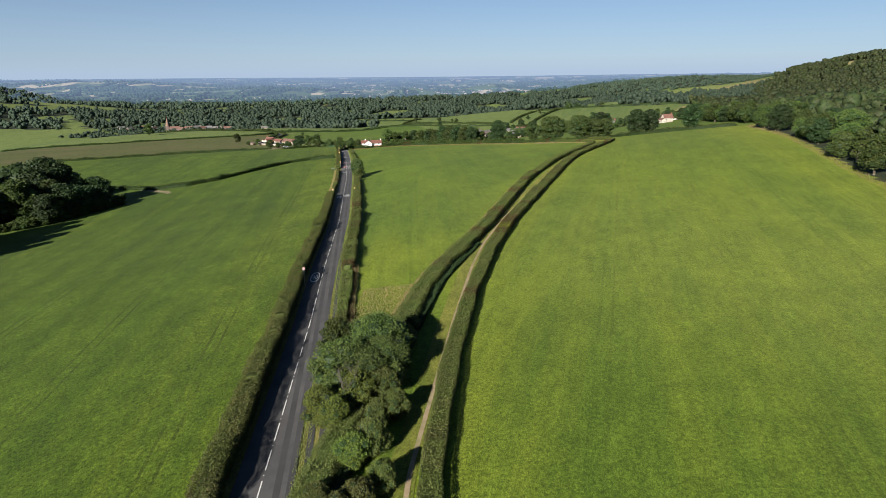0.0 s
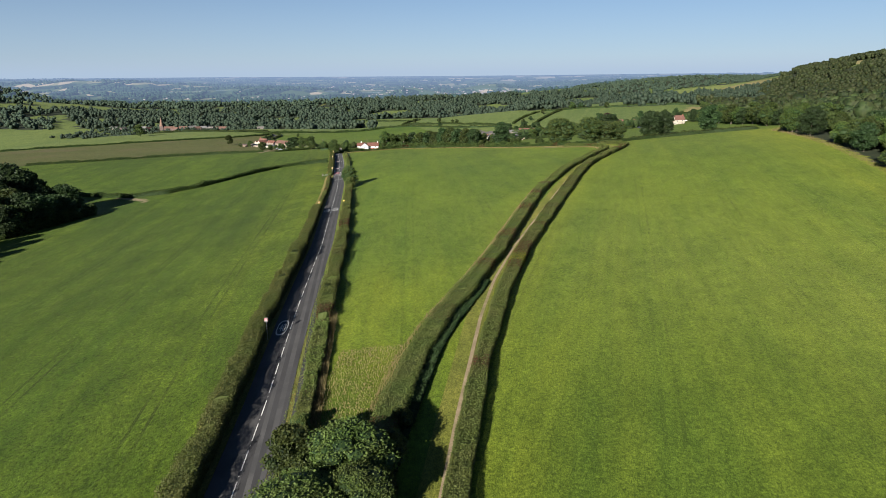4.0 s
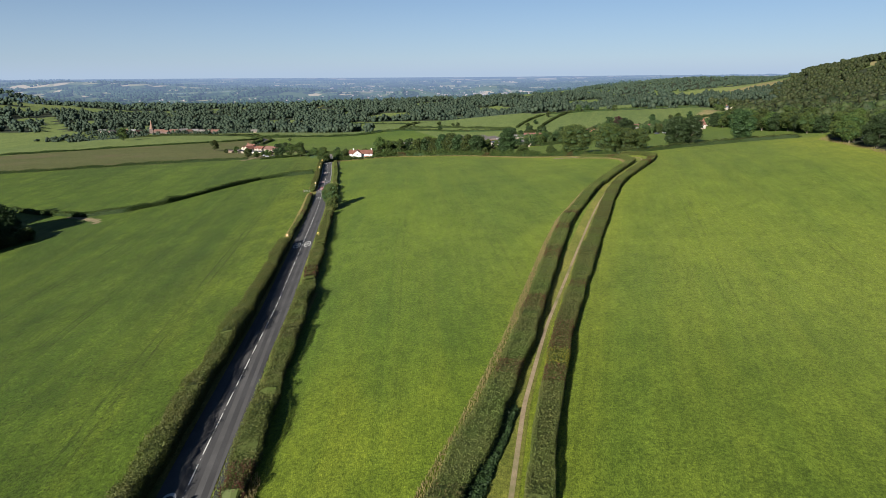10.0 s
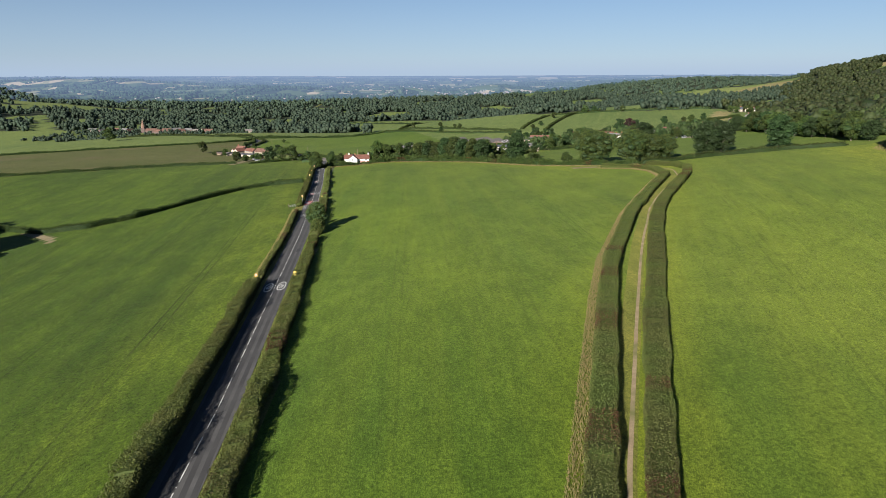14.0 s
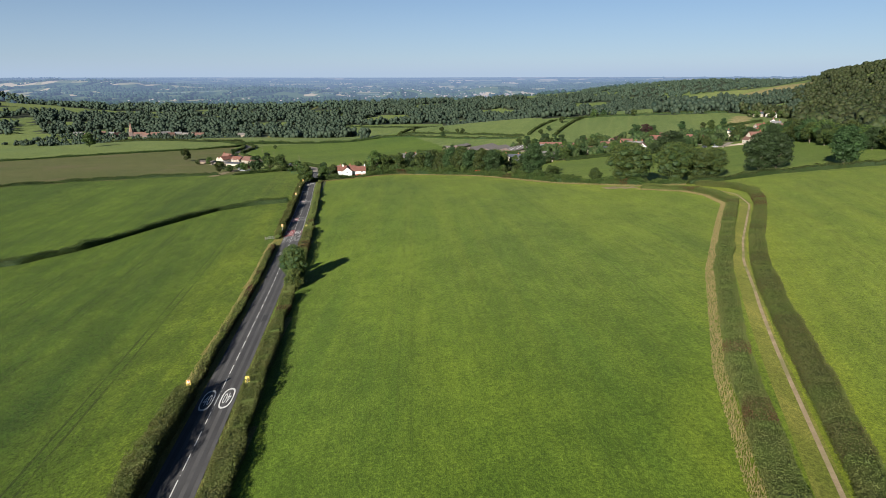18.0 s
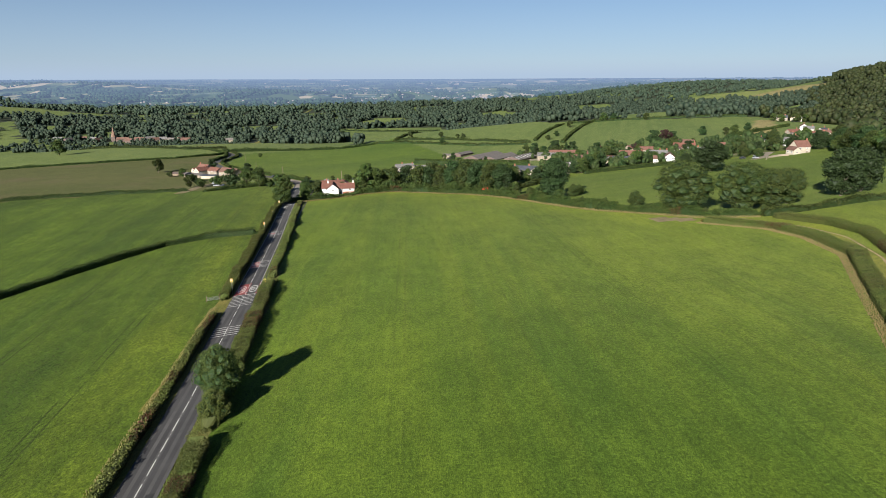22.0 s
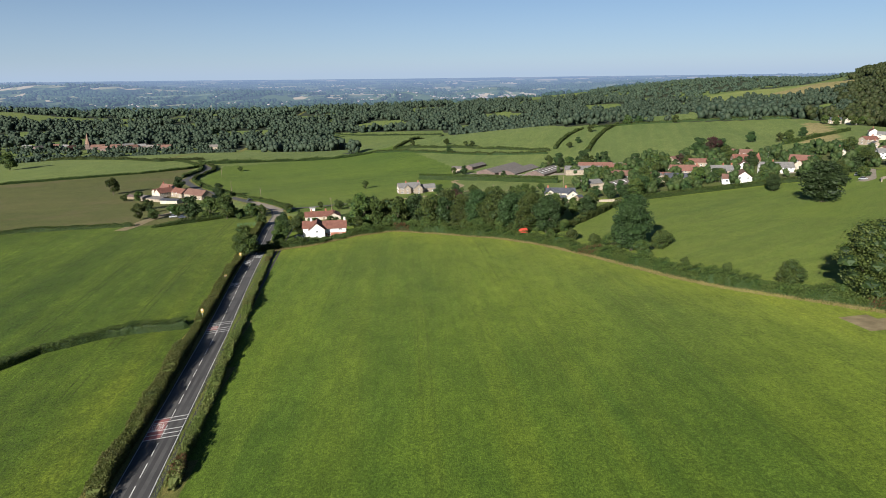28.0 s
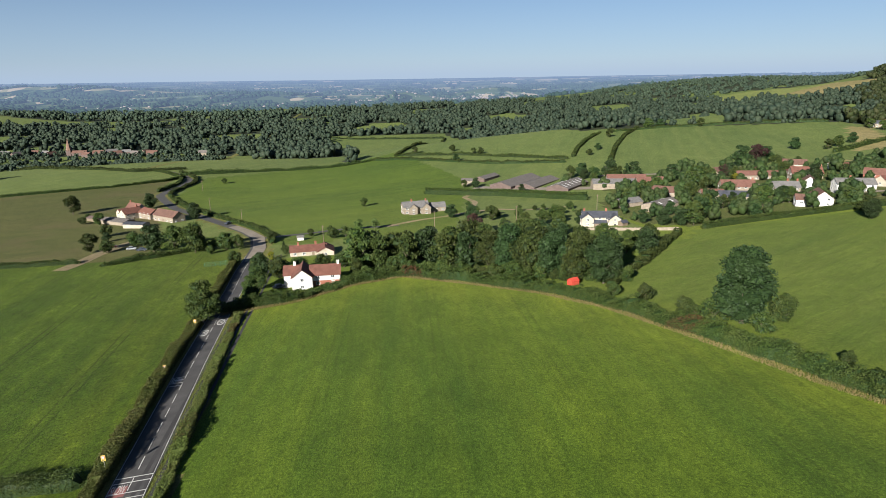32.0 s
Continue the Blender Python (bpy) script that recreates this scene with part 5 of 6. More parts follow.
def building(name, x, y, turn, blocks, label, cat="house", sink=0.0):
    """A house of one or more ridged blocks. A block: (dx, dy, turn, length, depth, eaves, ridge, wall, roof, windows, extras)."""
    root = new(name)
    root.matrix_world = pose(x, y, ground(x, y) - sink, 0, 0, turn) @ Matrix.Diagonal((1, 1, 0.86, 1))
    tagged(root, label, cat)
    for dx, dy, tt, w, d, eaves, ridge, wm, rm, wins, extra in blocks:
        m = pose(dx, dy, 0, 0, 0, tt)
        wall = part("wall", gable_wall(w, d, eaves, ridge), wm, root)
        wall.matrix_local = m
        roof = part("roof", gable_roof(w, d, eaves, ridge, hip=extra.get("hip", 0.0)), rm, root)
        roof.matrix_local = m
        floors = 2 if eaves > 4 else 1
        if wins:
            for fl in range(floors):
                z = 1.45 + 2.6 * fl
                for face in (0, 2):
                    n = max(1, int(w / 3.2))
                    for i in range(n):
                        xx = -w / 2 + (i + 0.5) * w / n
                        if fl == 0 and i == n // 2 and face == 0:
                            door_at(wall, xx, -d / 2 - 0.03, 0, WOODEN)
                            continue
                        window_at(wall, xx, (-d / 2 - 0.03) if face == 0 else d / 2 + 0.03, z, 1.25, 1.2, face)
                for face in (1, 3):
                    n = 1 if d < 7 else 2
                    for i in range(n):
                        window_at(wall, (w / 2 + 0.03) if face == 1 else -w / 2 - 0.03, -d / 2 + (i + 0.5) * d / n, z, 1.1, 1.2, face)
        for cxx in extra.get("chimney", ()):
            bm = boxes(((0.8, 0.62, 1.9), (cxx, 0, ridge + 0.35)), ((0.95, 0.78, 0.14), (cxx, 0, ridge + 1.3)))
            for s in (-0.2, 0.2):
                bmesh.ops.create_cone(bm, cap_ends=True, segments=8, radius1=0.14, radius2=0.11, depth=0.4, matrix=Matrix.Translation((cxx + s, 0, ridge + 1.55)))
            ch = part("chimney", bm, extra.get("stack", BRICK), root)
            ch.matrix_local = m
        if extra.get("plinth"):
            bm = boxes(((w + 0.06, d + 0.06, extra["plinth"] + 0.8), (0, 0, (extra["plinth"] - 0.8) / 2)))
            part("brick_course", bm, BRICK, wall)
        if extra.get("lights"):
            for i in range(extra["lights"]):
                for sgn in (-1, 1):
                    xx = -w / 2 + (i + 0.5) * w / extra["lights"]
                    sl = math.atan2(ridge - eaves, d / 2)
                    bm = boxes(((1.0, d * 0.28, 0.05), (0, 0, 0)))
                    bm.transform(Matrix.Translation((xx, sgn * d * 0.25, (eaves + ridge) / 2 + 0.28)) @ Matrix.Rotation(-sgn * sl, 4, "X"))
                    part("rooflight", bm, FRAME, roof)
        if extra.get("panels"):
            sl = math.atan2(ridge - eaves, d / 2)
            for i in range(4):
                for j in range(2):
                    bm = boxes(((1.0, 1.5, 0.05), (-2 + i * 1.08, -d * 0.25 + (j - 0.5) * 1.3, (eaves + ridge) / 2 + 0.33 + (j - 0.5) * 1.3 * math.tan(sl))))
                    part("solar_panel", bm, GLASS, roof)
    return root


def block(dx, dy, tt, w, d, eaves, ridge, wm, rm, wins=True, **extra):
    return (dx, dy, tt, w, d, eaves, ridge, wm, rm, wins, extra)


# white house at the corner of the crop field
building("house", -27, 590.5, 4, [block(3.8, 0.6, 0, 9.5, 7.0, 4.7, 7.5, WHITE, RUSSET, True, chimney=(4.2,), stack=WHITE, plinth=2.5), block(-3.4, -0.8, 90, 10.0, 6.4, 5.0, 7.9, WHITE, RUSSET, True),
                                block(-6.6, 1.6, 0, 5.6, 6.6, 4.8, 7.4, WHITE, RUSSET, True, chimney=(0.6,), stack=WHITE)], "white rendered house with russet tiled roofs and a brick ground floor")
building("bungalow", -34, 643, 8, [block(-1.5, 0, 0, 14.5, 7.4, 2.4, 4.5, CREAM, RUSSET, True, chimney=(-4, 3)), block(5.2, -1.6, 90, 9.0, 6.6, 2.4, 4.4, CREAM, RUSSET)], "low cream bungalow with a long russet tiled roof")
building("cottage", 23, 638, -25, [block(0, 0, 0, 10, 6.5, 4.4, 7.0, WHITE, BROWN, True, chimney=(4.3,), stack=STONE)], "white cottage with a brown roof half hidden by trees")
building("house", 12, 752, 12, [block(0, 0, 0, 15, 7.5, 5.0, 8.0, STONE, GREY, True, chimney=(6.5, -2)), block(-2.4, -4.2, 90, 5, 4.6, 5.0, 7.4, STONE, GREY), block(5.0, -4.6, 90, 6, 5.4, 5.0, 7.6, STONE, GREY), block(13, 2, 0, 11, 6.5, 3.2, 5.8, STONE, GREY)], "large pale stone house with grey tiled gables")
building("house", 96, 674, -10, [block(0, 0, 0, 16, 6.6, 4.8, 7.4, CREAM, SLATE, True, chimney=(-7, 3)), block(-6.0, -3.2, 90, 6, 5.6, 4.6, 7.0, CREAM, SLATE), block(6.5, -3.0, 90, 6.4, 5.4, 4.2, 6.6, CREAM, SLATE), block(-0.5, -4.6, 0, 6.0, 3.0, 2.3, 3.4, WOODEN, SLATE, False)], "cream cottage range with dark slate roofs and a porch")
# farm beside the brown field
building("farmhouse", -158, 785, -38, [block(0, 0, 0, 12, 7, 5.4, 9.2, CREAM, CLAY, True, chimney=(-5,)), block(6.5, -7.5, 90, 11, 6.4, 5.0, 8.0, CREAM, RUSSET, True, chimney=(4,)), block(0, -8.5, 90, 6, 5, 4.8, 7.0, CREAM, CLAY)], "cream farmhouse with steep red tiled gables")
building("barn", -131, 762, -38, [block(0, 0, 0, 19, 8.0, 4.0, 7.4, STONE, BROWN, True)], "long stone barn with a brown tiled roof", "barn")
building("barn", -146, 774, -38, [block(0, 0, 0, 12, 7.5, 4.2, 7.0, STONE, RUSSET)], "stone farm range with a russet roof", "barn")
building("shed", -158, 757, -30, [block(0, 0, 0, 19, 8, 2.6, 3.7, STONE, SHEET, False)], "long low shed with a grey sheet roof", "shed")
building("shed", -142, 742, -14, [block(0, 0, 0, 12, 6.5, 2.7, 3.5, CREAM, SLATE, False)], "white shed with a dark shallow roof", "shed")
building("shed", -176, 770, -30, [block(0, 0, 0, 9, 5, 2.2, 3.1, WOODEN, RUST, False)], "low timber shed with a rusty roof", "shed")
building("shed", -166, 790, -20, [block(0, 0, 0, 6, 4.5, 2.4, 3.9, CREAM, CLAY, False)], "small outhouse with a red roof", "shed")
building("bus_shelter", -43.5, 677, 5, [block(0, 0, 0, 2.8, 1.7, 2.0, 2.5, WHITE, GREY, False)], "small white roadside shelter", "shelter")
# barns above the grove
building("barn", 56, 866, -8, [block(0, 0, 0, 8, 8, 4.0, 5.4, STONE, SHEET, False)], "stone barn with a grey sheet roof", "barn")
building("barn", 92, 856, 52, [block(0, 0, 0, 50, 17, 2.4, 5.4, RUST, SHEET, False), block(2, -17, 0, 44, 15, 2.4, 5.0, RUST, SHEET, False)], "wide farm barn with a weathered grey sheet roof", "barn")
building("barn", 122, 822, 52, [block(0, 0, 0, 36, 16, 2.4, 5.2, RUST, SHEET, False, lights=6)], "wide farm barn with a brown sheet roof and rooflights", "barn")
building("barn", 74, 884, 52, [block(0, 0, 0, 24, 9, 2.6, 4.4, RUST, SHEET, False)], "grey sheet-roofed barn behind the yard", "barn")
# village
building("barn", 150, 800, -8, [block(0, 0, 0, 34, 11, 4.0, 6.8, STONE, GREY, False)], "long grey-roofed stone barn", "barn")
building("barn", 160, 812, -8, [block(0, 0, 0, 26, 7, 4.6, 7.6, STONE, CLAY, False)], "long barn with a red clay roof", "barn")
building("house", 166, 786, -6, [block(0, 0, 0, 17, 8, 4.6, 8.0, STONE, CLAY, True)], "stone house with a bright clay roof")
building("house", 157, 738, -32, [block(0, 0, 0, 15, 8, 4.6, 7.6, STONE, BROWN, True), block(-9, 4, 60, 9, 6, 3.6, 6.0, STONE, CLAY)], "stone house with a dark brown roof")
building("shed", 138, 702, 38, [block(0, 0, 0, 22, 10, 3.6, 5.4, STONE, SHEET, False, lights=2)], "low shed with a pale sheet roof", "shed")
building("shed", 128, 722, 20, [block(0, 0, 0, 14, 8, 3.2, 5.4, STONE, GREY, False)], "stone outbuilding with a grey roof", "shed")
building("house", 197, 826, 60, [block(0, 0, 0, 10, 7, 4.2, 7.6, CREAM, RUSSET)], "cream gabled cottage at the field edge")
building("house", 192, 727, -10, [block(0, 0, 0, 18, 8, 4.8, 8.4, STONE, CLAY, True, chimney=(8,))], "stone house with a large orange clay roof")
building("house", 172, 716, -8, [block(0, 0, 0, 12, 7, 3.6, 6.2, STONE, CLAY, True)], "low stone cottage with an orange roof")
building("house", 176, 702, -14, [block(0, 0, 0, 14, 8.5, 3.4, 6.0, STONE, SLATE, True), block(-9, 1, 90, 8, 6, 3.0, 5.2, STONE, GREY, False)], "stone house with a dark slate roof and panels")
building("house", 228, 768, -8, [block(0, 0, 0, 26, 7, 3.6, 6.2, STONE, CLAY)], "long low cottage row with an orange roof")
building("house", 204, 702, -8, [block(0, 0, 0, 13, 7.5, 4.8, 8.0, STONE, GREY, True, chimney=(1, 6))], "stone house with a grey tiled roof")
building("house", 243, 744, -14, [block(0, 0, 0, 17, 8.5, 5.0, 8.8, STONE, RUSSET, True, chimney=(8,)), block(-3, 7, 90, 10, 7, 4.6, 7.6, STONE, RUSSET)], "large stone house with red tiled roofs")
building("house", 224, 712, 60, [block(0, 0, 0, 9, 7, 4.6, 7.8, WHITE, BROWN)], "white gabled cottage among village gardens")
building("house", 195, 661, 68, [block(0, 0, 0, 12, 8.5, 4.2, 8.0, WHITE, BROWN, True), block(-1, 6, 90, 9, 6, 3.0, 5.4, WHITE, BROWN)], "white gabled house with a brown tiled roof facing the pasture")
building("house", 228, 684, -12, [block(0, 0, 0, 18, 7.5, 4.8, 7.8, WHITE, GREY, True, chimney=(-2,), panels=True)], "white house with a grey roof and solar panels")
building("house", 258, 706, -40, [block(0, 0, 0, 13, 7.5, 4.6, 7.8, BRICK, CLAY)], "brick house with a clay tiled roof")
building("house", 250, 690, 20, [block(0, 0, 0, 10, 6.5, 3.2, 6.0, CREAM, RUSSET)], "small cream house with a russet roof")
building("stable", 286, 770, -4, [block(0, 0, 0, 20, 6, 2.8, 3.8, WHITE, RUSSET, False)], "low open stable with a red roof", "stable")
building("house", 266, 790, -30, [block(0, 0, 0, 14, 8, 4.4, 7.8, CREAM, BROWN)], "cream house with a brown roof at the field edge")
building("house", 222, 803, 20, [block(0, 0, 0, 13, 8, 3.6, 6.6, STONE, BROWN)], "brown-roofed house among trees")
building("house", 240, 786, 60, [block(0, 0, 0, 10, 7, 4.0, 7.0, CREAM, RUSSET)], "small russet-roofed house among trees")
building("house", 263, 622, 6, [block(0, 0, 0, 9.5, 7.2, 5.2, 9.2, CREAM, CLAY, True, chimney=(4.2,)), block(-6, -2, 90, 7, 5, 3.0, 5.2, CREAM, BROWN)], "pale house with an orange clay roof beside the wood")
for i, (x, y) in enumerate([(300, 690), (312, 706), (328, 700), (342, 720), (334, 742), (356, 735), (372, 760), (360, 782), (386, 800), (402, 832), (455, 955), (466, 946), (478, 962), (470, 978), (300, 730)]):
    building("house", x, y, (-20, 35, 10, -40, 60)[i % 5], [block(0, 0, 0, 9 + i % 4, 6.5, 4.4, 7.0, (WHITE, STONE, CREAM)[i % 3], (GREY, BROWN, SLATE, RUSSET)[i % 4], True, chimney=(3,))], "hillside village house with a pitched roof among trees")
# church and far village
church = building("church", -500, 1432, 0, [block(10, 0, 0, 22, 9, 5, 9, RUST, BROWN, False), block(-6, 0, 90, 7, 7, 10, 10.6, RUST, BROWN, False)], "stone parish church with a tall pale spire", "church")
bm = bmesh.new()
bmesh.ops.create_cone(bm, cap_ends=True, segments=8, radius1=4.4, radius2=0.12, depth=21, matrix=Matrix.Translation((-6, 0, 20.5)))
part("spire", bm, surface("spire_stone", (0.14, 0.085, 0.06), (0.19, 0.12, 0.088), 0.5, 3.0), church)
for i, (x, y) in enumerate([(-568, 1450), (-545, 1440), (-585, 1430), (-460, 1428), (-430, 1418), (-418, 1430), (-398, 1412), (-386, 1424), (-372, 1410), (-445, 1440), (-291, 1395), (-470, 1410), (-530, 1425), (-610, 1445)]):
    building("house", x, y, (10, -25, 70, 0, 40)[i % 5], [block(0, 0, 0, 13 + i % 5, 8, 5, 9, (RUST, STONE, RUST)[i % 3], (BROWN, GREY, SHEET, BROWN)[i % 4], False)], "far village house with a pitched roof near the church")
# ---- village gardens ----
HOUSE_SPOTS = [(o.location.x, o.location.y) for o in bpy.data.objects if o.get("category") in ("house", "barn", "shed", "stable")]
vrng = random.Random(31)
made, tries, BACK_TREES = 0, 0, []
while made < 270 and tries < 14000:
    tries += 1
    x, y = vrng.uniform(105, 345), vrng.uniform(640, 835)
    if not inside([(112, 668), (128, 642), (245, 640), (330, 668), (345, 760), (285, 815), (215, 835), (120, 838), (140, 780), (118, 740)], np.array([x]), np.array([y]))[0]:
        continue
    if min(math.hypot(x - a, y - b) for a, b in HOUSE_SPOTS) < 7.0:
        continue
    kind = vrng.choice(["round", "round", "broad", "dark", "bush", "pale", "dark", "tall", "conifer", "copper", "golden"]) if made % 4 == 0 else vrng.choice(["round", "broad", "dark", "bush"])
    made += 1
    h = vrng.uniform(4.5, 10.5)
    if made > 40:
        BACK_TREES.append((x, y, h))
        continue
    plant(kind, x, y, h, "leafy garden tree among the village houses", 1.0, "village trees")
back = np.array(BACK_TREES)
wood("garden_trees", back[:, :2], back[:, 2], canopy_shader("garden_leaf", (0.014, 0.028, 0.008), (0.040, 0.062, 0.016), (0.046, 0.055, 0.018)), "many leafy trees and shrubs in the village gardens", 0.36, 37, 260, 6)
for x, y, h, kind in [(151, 677, 11, "dark"), (160, 681, 7, "round"), (164, 676, 6, "bush"), (189, 674, 8, "round"), (200, 664, 6, "bush"), (198, 646, 9, "broad"), (186, 617, 8, "dark"), (191, 627, 8, "round"), (166, 729, 9, "round"), (189, 803, 12, "dark"), (188, 768, 13, "broad"), (196, 774, 11, "round"), (216, 773, 9, "round"), (243, 733, 7, "round"), (252, 830, 16, "dark"), (262, 826, 15, "copper"), (272, 832, 13, "dark"), (259, 800, 10, "round"), (156, 834, 14, "dark"), (167, 830, 13, "conifer"), (160, 846, 14, "dark"), (143, 856, 12, "dark"), (134, 858, 10, "round"), (176, 838, 12, "dark"), (150, 845, 9, "dark"), (158, 838, 10, "round"), (142, 850, 8, "dark"), (166, 842, 9, "tall"), (150, 855, 8, "round"), (60, 848, 8, "dark"), (52, 852, 6, "round"), (88, 815, 6, "dark"), (270, 640, 10, "dark"), (276, 652, 11, "dark"), (268, 660, 9, "round"), (282, 632, 12, "dark"),
                      (290, 645, 12, "conifer"), (284, 618, 11, "dark"), (296, 628, 12, "dark"), (276, 605, 10, "round"), (240, 628, 6, "bush"), (236, 640, 8, "broad"), (250, 648, 9, "dark"), (300, 612, 12, "dark"), (214, 632, 6, "bush"), (222, 640, 7, "dark"), (233, 633, 6, "round")]:
    plant(kind, x, y, h, "leafy tree beside the village lane", 1.0, "lane trees")
for i in range(26):
    x, y = 36 + vrng.random() * 62, 690 + vrng.random() * 55
    plant(vrng.choice(["pale", "round", "tall", "bush"]), x, y, vrng.uniform(2.2, 5.0), "young tree in a planted garden", 0.9, "young trees")
for x, y, h in [(438, 930, 9), (446, 938, 7), (452, 925, 10), (462, 934, 8), (474, 940, 9), (484, 950, 10), (448, 962, 8), (440, 948, 9)]:
    plant("round", x, y, h, "leafy tree beside the hillside houses", 1.0, "hillside trees")
fv = scatter([(-680, 1320), (-420, 1240), (-290, 1180), (-235, 1330), (-300, 1385), (-660, 1405)], 13, 72, False)
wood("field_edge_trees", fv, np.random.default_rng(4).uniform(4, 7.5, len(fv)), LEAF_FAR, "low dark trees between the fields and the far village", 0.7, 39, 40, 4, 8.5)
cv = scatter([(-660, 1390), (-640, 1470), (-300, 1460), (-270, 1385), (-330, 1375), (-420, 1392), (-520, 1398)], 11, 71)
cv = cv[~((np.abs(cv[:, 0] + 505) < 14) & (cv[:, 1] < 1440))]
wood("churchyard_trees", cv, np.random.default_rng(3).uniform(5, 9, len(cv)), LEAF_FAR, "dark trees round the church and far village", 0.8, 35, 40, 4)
for x, y, h in [(110, 436, 3.0), (100, 450, 4), (90, 480, 3.6), (84, 492, 3.2), (72, 528, 3.4), (60, 552, 4.2), (40, 576, 3.6), (30, 584, 3.2), (20, 590, 3.4), (10, 594, 3.0), (3, 597, 3.4), (97, 466, 4.2), (126, 428, 3.6), (114, 432, 3.2)]:
    plant("bush", x, y, h, "bramble bush along the bottom of the crop field", 0.8, "field-edge bushes")

# bare branches in the clump beside the road
bm = bmesh.new()
br = random.Random(8)
for i in range(11):
    a = br.uniform(0, 6.28)
    p0 = Vector((br.uniform(-0.4, 0.4), br.uniform(-0.4, 0.4), 2.0))
    p1 = p0 + Vector((math.cos(a) * 1.4, math.sin(a) * 1.4, br.uniform(1.6, 2.8)))
    limb(bm, p0, p1, 0.07, 0.035, 4)
    for j in range(3):
        limb(bm, p1, p1 + Vector((br.uniform(-1, 1), br.uniform(-1, 1), br.uniform(0.4, 1.6))), 0.03, 0.012, 4)
dead = tagged(new("dead_tree", bpy.data.meshes.new("dead_tree")), "small dead tree with bare grey branches by the road", "tree")
bm.to_mesh(dead.data)
bm.free()
dead.data.materials.append(surface("dead_wood", (0.04, 0.036, 0.03), (0.07, 0.06, 0.048), 2.0, 12.0))
dead.matrix_world = Matrix.Translation((-7.6, 71.5, ground(-7.6, 71.5) + 1.2))


# ---- road paint ----
road_xy, road_way = along(ROAD, 1.0)
straight = road_xy[:, 1] < 662
rs = np.concatenate([[0], np.cumsum(np.linalg.norm(np.diff(road_xy, axis=0), axis=1))])


def on_road(y, off):
    """Place and way at a northing, off metres right of the crown of the road."""
    x = np.interp(y, road_xy[straight, 1], road_xy[straight, 0])
    i = int(np.argmin(np.abs(road_xy[straight, 1] - y)))
    d = road_way[i]
    return np.array([x + d[1] * off, y - d[0] * off]), d


def draped(name, uv, faces, at, way, mat, parent, lift=0.034, label=""):
    """Flat paint laid over the road: uv are metres across and along."""
    uv = np.asarray(uv, float)
    right = np.array([way[1], -way[0]])
    q = np.asarray(at) + uv[:, :1] * right + uv[:, 1:2] * np.asarray(way)
    me = bpy.data.meshes.new(name)
    me.from_pydata(np.column_stack([q, land(q[:, 0], q[:, 1]) + lift]).tolist(), [], [list(f) for f in faces])
    me.materials.append(mat)
    return part(name, me, None, parent, label)


def strip(name, y, off, w, length, mat, lift=0.034, label=""):
    c, d = on_road(y, off)
    n = max(1, int(length / 2))
    t = np.linspace(-length / 2, length / 2, n + 1)
    uv = [(-w / 2, v) for v in t] + [(w / 2, v) for v in t]
    return draped(name, uv, [(i, n + 1 + i, n + 2 + i, i + 1) for i in range(n)], c, d, mat, road_ob, lift, label)


y = 134.0 - 6 * 31
while y < 652:
    if y > -50:
        strip("centre_dash", y + 2, 0.0, 0.13, 4.0, PAINT)
        if y < 330:
            strip("road_stud", y + 5, 0.0, 0.12, 0.14, PAINT)
    y += 6.0
for off in (-2.85, 2.85):
    yy = 396.0
    while yy < 640:
        strip("edge_line", yy + 5, off, 0.09, 10.0, PAINT)
        yy += 10.0
for k in range(5):
    strip("rumble_bar", 361.4 + k * 1.35, 0, 5.7, 0.2, PAINT)
for k in range(8):
    strip("rumble_bar", 382.6 + k * 1.3, 0, 5.7, 0.2, PAINT)
strip("red_surfacing", 397.5, -1.5, 2.8, 10.0, PAINT_RED, 0.028)
for off in (-2.75, 0.2, 2.75):
    for k in range(5):
        strip("red_edge_bar", 392.5 + k * 2.4, off, 0.35, 1.3, PAINT_RED, 0.03)
for base_y in (421.6, 472.6):
    strip("red_surfacing", base_y + 3.4, -1.5, 2.6, 7.2 if base_y < 450 else 2.8, surface("faded_surfacing", (0.20, 0.075, 0.07), (0.26, 0.10, 0.09), 0.6, 16.0) if base_y < 450 else bpy.data.materials["faded_surfacing"], 0.028)
    for k in (0, 1, 2, 4, 5):
        strip("rumble_bar", base_y + k * 1.45, 0.0, 5.7, 0.22, PAINT)
for k in range(4):
    strip("rumble_bar", 514.5 + k * 1.5, -1.5, 2.6, 0.2, PAINT)
strip("tar_patch", 301, 1.9, 1.1, 4.5, surface("fresh_tar", (0.02, 0.02, 0.02), (0.035, 0.035, 0.035), 0.5, 8.0), 0.026)
strip("tar_patch", 356.5, -0.8, 1.0, 1.6, bpy.data.materials["fresh_tar"], 0.026)
strip("tar_patch", 358, 0.9, 0.9, 1.4, bpy.data.materials["fresh_tar"], 0.026)
for off in (-2.1, -0.75, 0.75, 2.1):
    strip("wheel_polish", 300, off, 0.75, 690, surface("polished_asphalt", (0.036, 0.0345, 0.034), (0.052, 0.050, 0.049), 0.12, 14.0), 0.024)


def letters(text):
    cu = bpy.data.curves.new("letters", "FONT")
    cu.body, cu.resolution_u = text, 3
    ob = new("letters", cu)
    me = bpy.data.meshes.new_from_object(ob.evaluated_get(bpy.context.evaluated_depsgraph_get()))
    bpy.data.objects.remove(ob)
    co = np.array([v.co[:2] for v in me.vertices])
    fs = [tuple(p.vertices) for p in me.polygons]
    co = (co - co.min(0)) / (co.max(0) - co.min(0)) - 0.5
    return co, fs


